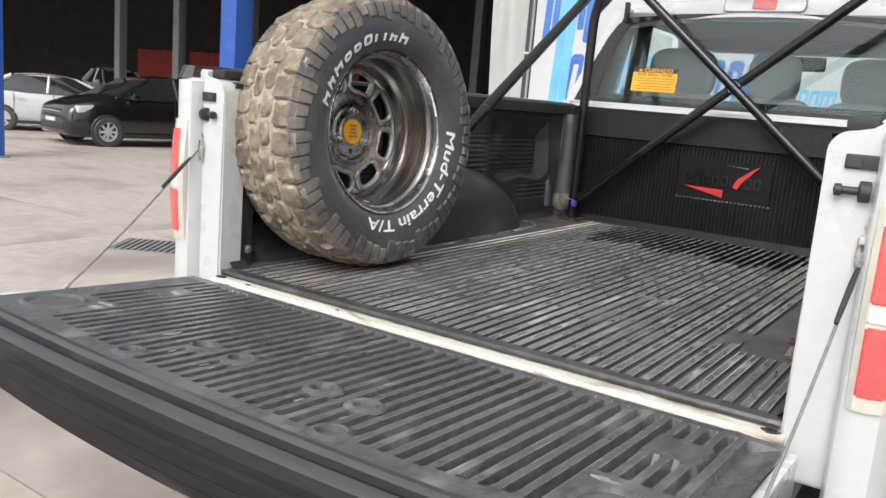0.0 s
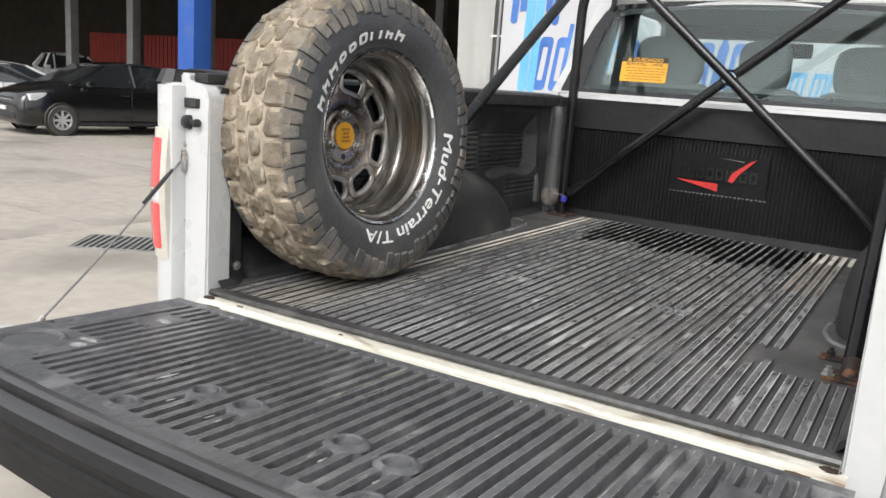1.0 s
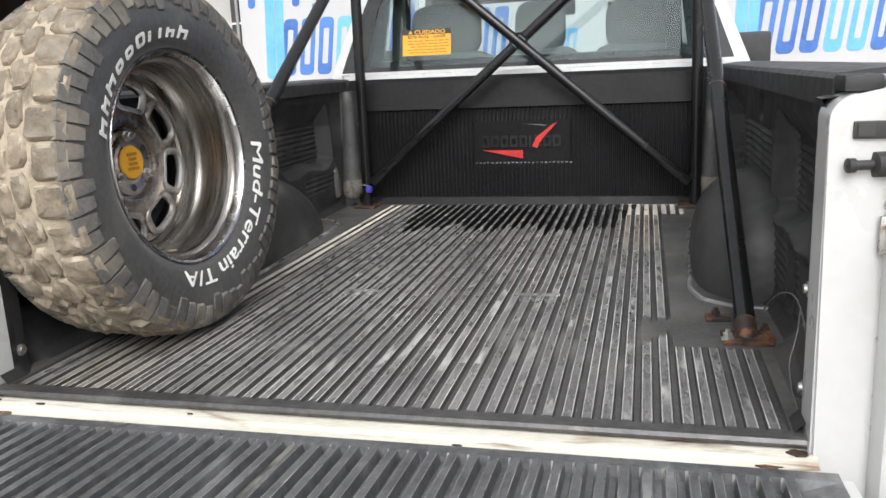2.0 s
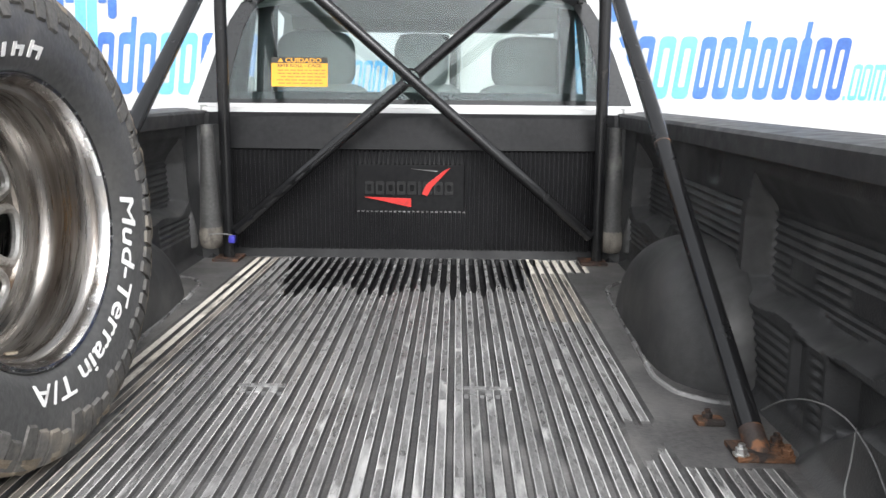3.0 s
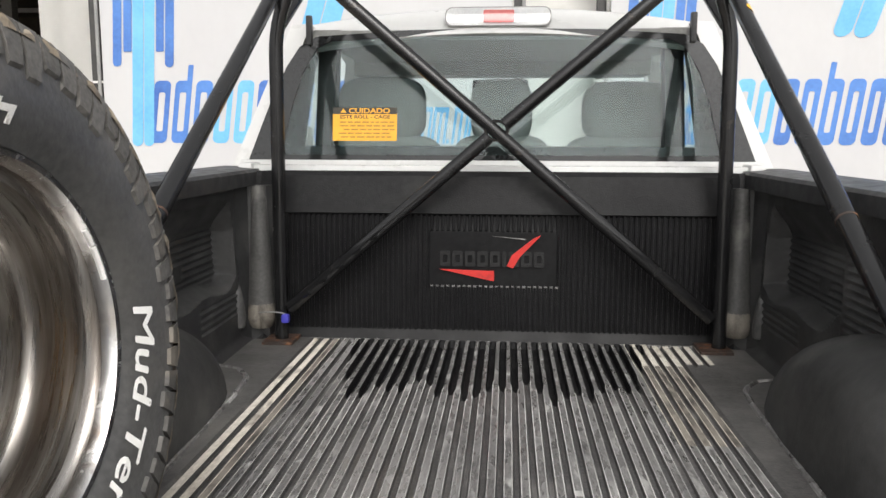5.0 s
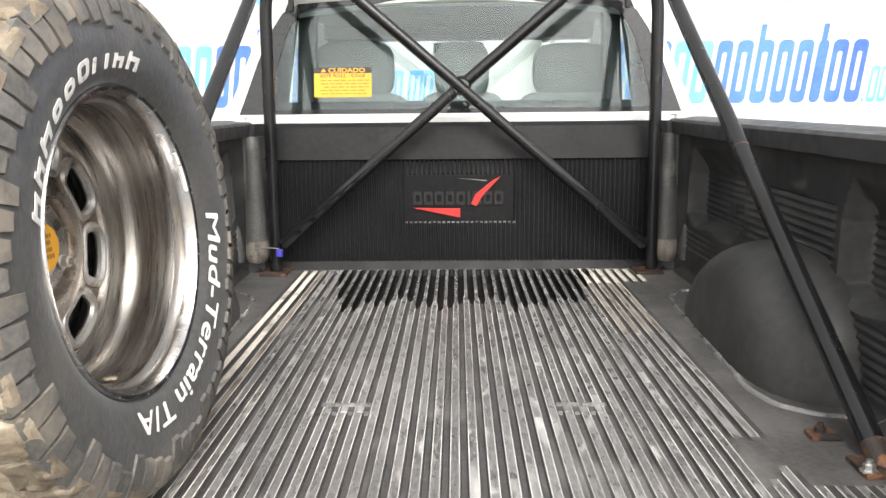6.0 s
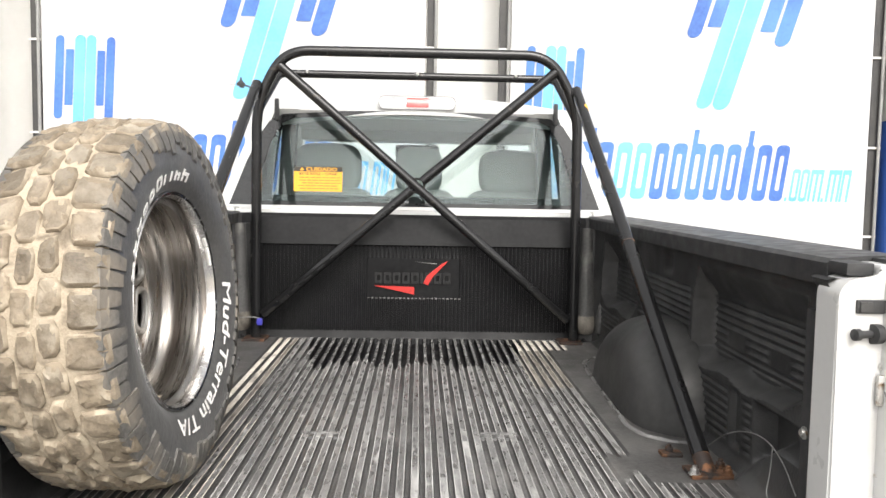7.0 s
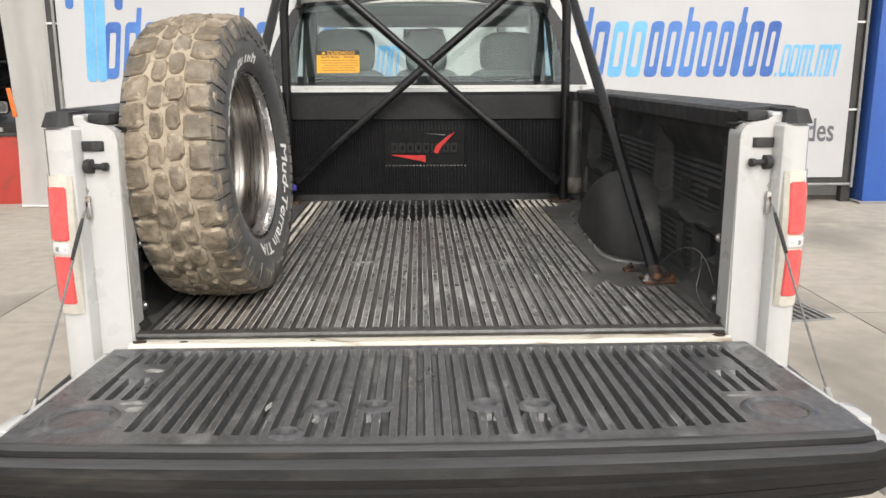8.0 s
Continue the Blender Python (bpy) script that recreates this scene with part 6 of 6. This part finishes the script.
    for w in range(8):
        c = 2 * math.pi * (w * 12 + 6) / steps + 0.14
        pts = []
        for k in range(20):
            a = 2 * math.pi * k / 20
            du, dr = abs(math.cos(a)) ** 0.6 * (1 if math.cos(a) > 0 else -1), abs(math.sin(a)) ** 0.6 * (1 if math.sin(a) > 0 else -1)
            r = 0.1545 + 0.0325 * dr
            th = c + (0.315 - 0.02 * dr) * du
            pts.append(WM @ Vector((-0.0525, r * math.cos(th), r * math.sin(th))))
        part("window_edge", tube(bmesh.new(), pts, 0.0092, 8, close=True), RIM_EDGE, disc)
    # hub: boss, nuts, holes and the yellow cap
    bm = bmesh.new()
    lathe(bm, [(-0.061, 0.079), (-0.052, 0.076), (-0.048, 0.068), (-0.050, 0.050), (-0.046, 0.044), (-0.046, 0.034), (-0.07, 0.032)], WM, 48)
    part("hub_ring", bm, DISC_STEEL, disc)
    for k in range(6):
        a = radians(88 + 60 * k)
        at = WM @ Matrix.Translation((-0.049, 0.060 * math.cos(a), 0.060 * math.sin(a)))
        bm = bmesh.new()
        if k % 2 == 0:
            lathe(bm, [(0, 0.013), (0.002, 0.013), (0.003, 0.0095), (0.013, 0.0095), (0.014, 0.0055), (0.024, 0.0055), (0.024, 0.0005)], at, 12)
            part("wheel_nut", bm, STEEL, disc)
        else:
            lathe(bm, [(0.0005, 0.009), (0.002, 0.008), (0.001, 0.0065), (0.001, 0.0005)], at, 12)
            part("stud_hole", bm, INK, disc)
    bm = bmesh.new()
    lathe(bm, [(-0.062, 0.039), (-0.044, 0.0395), (-0.041, 0.037), (-0.040, 0.0005)], WM, 40)
    cap = part("centre_sticker", bm, YELLOW, disc, "round yellow sticker on the wheel centre")
    for j, (v, w) in enumerate(((0.018, 0.036), (0.007, 0.026), (-0.004, 0.03), (-0.015, 0.04))):
        bm = bmesh.new()
        n = 5
        for q in range(n):
            u0 = -w / 2 + w * q / n
            prism(bm, round_rect(u0, u0 + w / n * 0.7, v - 0.0035, v + 0.0035, 0.001), lambda a, b, d: WM @ Vector((-0.0396 + d, a, b)), 0.0004)
        part("print_bar", bm, INK_FAINT, cap, smooth=0)
    # balance weights and dry mud flakes in the barrel
    for a0, a1 in ((14, 26), (27, 33)):
        bm = bmesh.new()
        lo = [WM @ Vector((0.100, 0.2335 * math.cos(radians(a)), 0.2335 * math.sin(radians(a)))) for a in spaced(a0, a1, 2)]
        tube(bm, lo, 0.005, 6)
        part("balance_weight", bm, LETTER, t)
    for k in range(3):
        a = radians(-116 + 9 * k + rng.uniform(-2, 2))
        off = rng.uniform(-0.02, 0.06)
        r = 0.199 + 0.012 * (off > 0.02)
        c = Vector((off, r * math.cos(a), r * math.sin(a)))
        pts = [(math.cos(q) * rng.uniform(0.008, 0.02), math.sin(q) * rng.uniform(0.006, 0.013)) for q in spaced(0, 5.4, 0.9)]
        bm = prism(bmesh.new(), pts, lambda u, v, d: WM @ (c + Vector((u, -math.sin(a) * v, math.cos(a) * v)) - Vector((0, math.cos(a), math.sin(a))) * d), 0.004)
        part("mud_flake", bm, TREAD_EDGE, t, "dry mud flake lying in the rim")


spare_wheel()


# ---------------------------------------------------------------- warning sticker on the rear window
def warning_sticker():
    lean = lambda z: 2.3805 + (z - 1.487) * 0.15
    place = lambda u, v, d=0.0: Vector((u, lean(v) - 0.001 - d, v))
    t = thing("warning_sticker", (-0.455, 2.39, 1.553), "yellow warning sticker with black print on the rear window", "sticker")
    bm = prism(bmesh.new(), round_rect(-0.571, -0.345, 1.553, 1.668, 0.004), place, 0.0006)
    part("sheet", bm, YELLOW, t)
    bm = prism(bmesh.new(), round_rect(-0.571, -0.345, 1.645, 1.668, 0.003), lambda u, v, d: place(u, v, 0.0007 + d), 0.0004)
    part("head_band", bm, INK, t, "black heading band")
    bm = bmesh.new()
    lay_text(bm, "CUIDADO", 0.024, lambda u, v: place(-0.515 + u, 1.6485 + v, 0.0014), 0.145, 0.0006)
    part("heading", bm, YELLOW, t, "yellow heading letters", smooth=0)
    bm = bmesh.new()
    lay_text(bm, "ESTE ROLL - CAGE", 0.016, lambda u, v: place(-0.545 + u, 1.630 + v, 0.0012), 0.175, 0.0003)
    part("print_line", bm, INK, t, smooth=0)
    bm = prism(bmesh.new(), [(-0.545, 1.650), (-0.523, 1.650), (-0.534, 1.6645)], lambda u, v, d: place(u, v, 0.0012 + d), 0.0003)
    part("triangle", bm, YELLOW, t, smooth=0)
    rng = random.Random(3)
    for k in range(5):
        bm = bmesh.new()
        u, v = -0.55 + rng.uniform(0, 0.02), 1.615 - 0.0128 * k
        while u < -0.37:
            w = rng.uniform(0.012, 0.03)
            prism(bm, round_rect(u, u + w, v, v + 0.0045, 0.001), lambda a, b, d: place(a, b, 0.0012 + d), 0.0002)
            u += w + 0.005
        part("print_line", bm, INK_FAINT, t, smooth=0)


warning_sticker()


# ---------------------------------------------------------------- parked cars
def car(m, paint, label, top=1.46, length=4.3, width=1.69, grille="plain"):
    """A parked car: a lofted body with glass, wheels, lamps, mirrors and bumper lines. It faces -y of m, and stands on z = 0."""
    L, W, H = length, width / 2, top
    base = m.translation
    t = thing("car", base, label, "car", "parked cars")

    def put(name, bm, material, parent=t, lab="", smooth=30):
        bmesh.ops.transform(bm, matrix=m, verts=bm.verts)
        return part(name, bm, material, parent, lab, smooth)

    def eased(rows, n):
        """Rows of numbers drawn out into a smooth run, n steps between each two."""
        out = []
        for i in range(len(rows) - 1):
            p0, p1, p2, p3 = (rows[max(0, min(len(rows) - 1, i + d))] for d in (-1, 0, 1, 2))
            for q in range(n):
                f = q / n
                out.append([0.5 * (2 * b + (c - a) * f + (2 * a - 5 * b + 4 * c - d) * f * f + (3 * b - a - 3 * c + d) * f ** 3) for a, b, c, d in zip(p0, p1, p2, p3)])
        return out + [list(rows[-1])]
    # along the car: place, underside, top of the bonnet, flank or boot, half width
    hs = H / 1.46
    secs = eased([(-0.5, 0.36, 0.56, 0.60), (-0.492, 0.24, 0.68, 0.76), (-0.462, 0.19, 0.80, 0.90), (-0.37, 0.18, 0.93, 0.975), (-0.255, 0.18, 1.01, 0.995), (-0.1, 0.18, 1.0, 1.0), (0.1, 0.18, 1.02, 1.0),
                  (0.25, 0.18, 1.05, 1.0), (0.39, 0.19, 1.07, 0.98), (0.465, 0.22, 1.05, 0.93), (0.492, 0.30, 0.95, 0.84), (0.5, 0.42, 0.74, 0.72)], 4)
    bm = bmesh.new()
    rings = []
    for y, z0, z1, w in secs:
        w *= W
        z1 *= hs
        up = z1 - z0
        half = [(0.0, z0), (w * 0.88, z0), (w * 0.97, z0 + 0.1 * up), (w, z0 + 0.32 * up), (w * 0.995, z0 + 0.55 * up), (w * 0.975, z0 + 0.74 * up), (w * 0.94, z0 + 0.88 * up), (w * 0.86, z0 + 0.965 * up),
                (w * 0.62, z1 + 0.008), (0.0, z1 + 0.028)]
        ring = half + [(-x, z) for x, z in half[-2:0:-1]]
        rings.append([bm.verts.new((x, y * L, z)) for x, z in ring])
    n = len(rings[0])
    for q, w in zip(rings, rings[1:]):
        for i in range(n):
            bm.faces.new((q[i], q[(i + 1) % n], w[(i + 1) % n], w[i]))
    bm.faces.new(rings[0])
    bm.faces.new(rings[-1][::-1])
    put("body", bm, paint, smooth=50)
    # greenhouse: glass all round, roof and pillars over it
    line = eased([(-0.27, 0.98), (-0.17, 1.22), (-0.075, 1.385), (0.02, 1.44), (0.13, 1.445), (0.235, 1.395), (0.33, 1.235), (0.42, 1.03)], 4)
    bm = bmesh.new()
    rows = []
    for y, z in line:
        f = max(0.0, (z - 0.99) / 0.46)
        w = W * (0.89 - 0.19 * f)
        rows.append([bm.verts.new(p) for p in ((-W * 0.91, y * L, 0.96 * hs), (-w, y * L, (z - 0.03) * hs), (-w * 0.93, y * L, z * hs), (w * 0.93, y * L, z * hs), (w, y * L, (z - 0.03) * hs), (W * 0.91, y * L, 0.96 * hs))])
    for q, w in zip(rows, rows[1:]):
        for i in range(5):
            bm.faces.new((q[i], q[i + 1], w[i + 1], w[i]))
    put("glasshouse", bm, CAR_GLASS, smooth=50)
    bm = bmesh.new()
    rf = eased([(-0.08, 1.383), (-0.03, 1.42), (0.05, 1.449), (0.14, 1.447), (0.225, 1.405)], 3)
    loops = []
    for u in spaced(-1, 1, 0.125):
        edge = [Vector((u * W * 0.71, y * L, (z + 0.02 * (1 - u * u) - 0.03 * abs(u) ** 6) * hs)) for y, z in rf]
        loops.append([bm.verts.new(p) for p in edge] + [bm.verts.new(p - Vector((0, 0, 0.02))) for p in edge[::-1]])
    for q, w in zip(loops, loops[1:]):
        for i in range(len(q)):
            bm.faces.new((q[i], q[(i + 1) % len(q)], w[(i + 1) % len(q)], w[i]))
    bm.faces.new(loops[0])
    bm.faces.new(loops[-1][::-1])
    put("roof", bm, paint, smooth=50)
    for s in (-1, 1):
        for y0, z0, y1, z1, r in ((-0.268, 0.985, -0.085, 1.375, 0.032), (0.06, 0.98, 0.05, 1.42, 0.035), (0.40, 1.02, 0.24, 1.37, 0.06)):
            bm = tube(bmesh.new(), [(s * W * 0.90, y0 * L, z0 * hs), (s * W * 0.70, y1 * L, z1 * hs)], r, 8)
            put("pillar", bm, paint)
        put("sill_line", boxes((*sorted((s * W * 0.97, s * W * 1.004)), -0.27 * L, 0.28 * L, 0.2, 0.27), bevel=0.01), BLACK_TRIM)
        for y in (-0.115, 0.08):
            put("door_handle", boxes((*sorted((s * W * 0.985, s * W * 1.015)), (y + 0.09) * L, (y + 0.13) * L, 0.80 * hs, 0.83 * hs), bevel=0.008), paint)
            put("door_seam", boxes((*sorted((s * W * 0.99, s * W * 1.0015)), (y + 0.145) * L, (y + 0.148) * L, 0.3, 0.95 * hs)), INK)
        put("wing_mirror", boxes((*sorted((s * W * 0.98, s * W * 1.16)), -0.20 * L, -0.17 * L, 0.96 * hs, 1.07 * hs), bevel=0.03), paint)
        bm = boxes((*sorted((s * W * 0.50, s * W * 0.93)), -0.478 * L, -0.40 * L, 0.64 * hs, 0.78 * hs), bevel=0.045)
        for v in bm.verts:
            v.co.y += (abs(v.co.x) / W - 0.5) * 0.26
            v.co.z += (v.co.y + 0.47 * L) * 0.12
        put("headlamp", bm, LAMP_GLASS)
        put("tail_light", boxes((*sorted((s * W * 0.62, s * W * 0.9)), 0.47 * L, 0.492 * L, 0.72 * hs, 0.92 * hs), bevel=0.02), RED_LENS)
        for y in (-0.315, 0.285):
            wm = Matrix.Translation((s * W * 0.90, y * L, 0.305)) @ Matrix.Rotation(0 if s > 0 else math.pi, 4, "Z")
            arch = lathe(bmesh.new(), [(0.06, 0.36), (0.085, 0.345), (0.085, 0.30)], wm, 28)
            put("wheel_arch", arch, INK)
            w = put("wheel", lathe(bmesh.new(), [(-0.1, 0.19), (-0.1, 0.28), (-0.08, 0.305), (0.08, 0.305), (0.1, 0.285), (0.1, 0.2), (0.09, 0.195)], wm, 28), RUBBER)
            bm = lathe(bmesh.new(), [(0.095, 0.2), (0.085, 0.19), (0.06, 0.18), (0.06, 0.16)], wm, 28)
            for q in range(8):
                a = 2 * math.pi * q / 8
                g = bmesh.ops.create_cube(bm, size=1.0)
                mm = wm @ Matrix.Rotation(a, 4, "X") @ Matrix.Translation((0.075, 0.105, 0)) @ Matrix.Diagonal((0.03, 0.16, 0.045, 1))
                bmesh.ops.transform(bm, matrix=mm, verts=g["verts"])
            lathe(bm, [(0.092, 0.05), (0.095, 0.0005)], wm, 16)
            put("hubcap", bm, ALLOY, w)
    # nose
    if grille == "twin":
        for s in (-1, 1):
            bm = bmesh.new()
            ring_prism(bm, round_rect(s * 0.17 - 0.145, s * 0.17 + 0.145, 0.64 * hs, 0.80 * hs, 0.05), round_rect(s * 0.17 - 0.13, s * 0.17 + 0.13, 0.655 * hs, 0.785 * hs, 0.04), lambda u, v, d: Vector((u, -0.497 * L - d, v)), 0.03)
            g = put("grille", bm, ALLOY)
            for q in range(7):
                u = s * 0.17 - 0.105 + 0.035 * q
                put("grille_bar", boxes((u - 0.004, u + 0.004, -0.503 * L, -0.49 * L, 0.66 * hs, 0.78 * hs)), ALLOY, g)
    else:
        g = put("grille", boxes((-0.42, 0.42, -0.496 * L, -0.47 * L, 0.60 * hs, 0.70 * hs), bevel=0.02), BLACK_TRIM)
        put("grille_bar", boxes((-0.40, 0.40, -0.499 * L, -0.48 * L, 0.645 * hs, 0.655 * hs)), ALLOY, g)
    put("air_intake", boxes((-0.55, 0.55, -0.502 * L, -0.47 * L, 0.30, 0.44), bevel=0.03), BLACK_TRIM)
    put("number_plate", boxes((-0.2, 0.2, -0.508 * L, -0.495 * L, 0.46, 0.53), bevel=0.004), WHITE_WALL)
    return t


level[0] = YARD
# it faces the yard, beside a white one and others behind
car(pose(-15.45, 10.35, 0, 0, 0, -8) @ Matrix.Scale(1.04, 4), BLACK_PAINT, "black small saloon car parked in the yard", top=1.5)
car(pose(-19.0, 10.2, 0, 0, 0, 151) @ Matrix.Scale(0.96, 4), WHITE_PAINT, "white saloon car parked behind the black one", length=4.6)
car(pose(-18.2, 14.0, 0, 0, 0, 30), BLACK_PAINT, "dark saloon car parked in the hall's mouth")
car(pose(-13.6, 14.6, 0, 0, 0, 20), DARK_PAINT, "dark blue car parked in the hall's mouth")
car(pose(-27.5, 17.5, 0, 0, 0, 70), WHITE_PAINT, "white car parked far back in the yard", top=1.75, length=5.0)
car(pose(-9.0, 17.54, 0, 0, 0, 4) @ Matrix.Scale(1.18, 4), BLACK_PAINT, "tall black car with a twin chrome grille inside the hall", top=1.78, grille="twin")
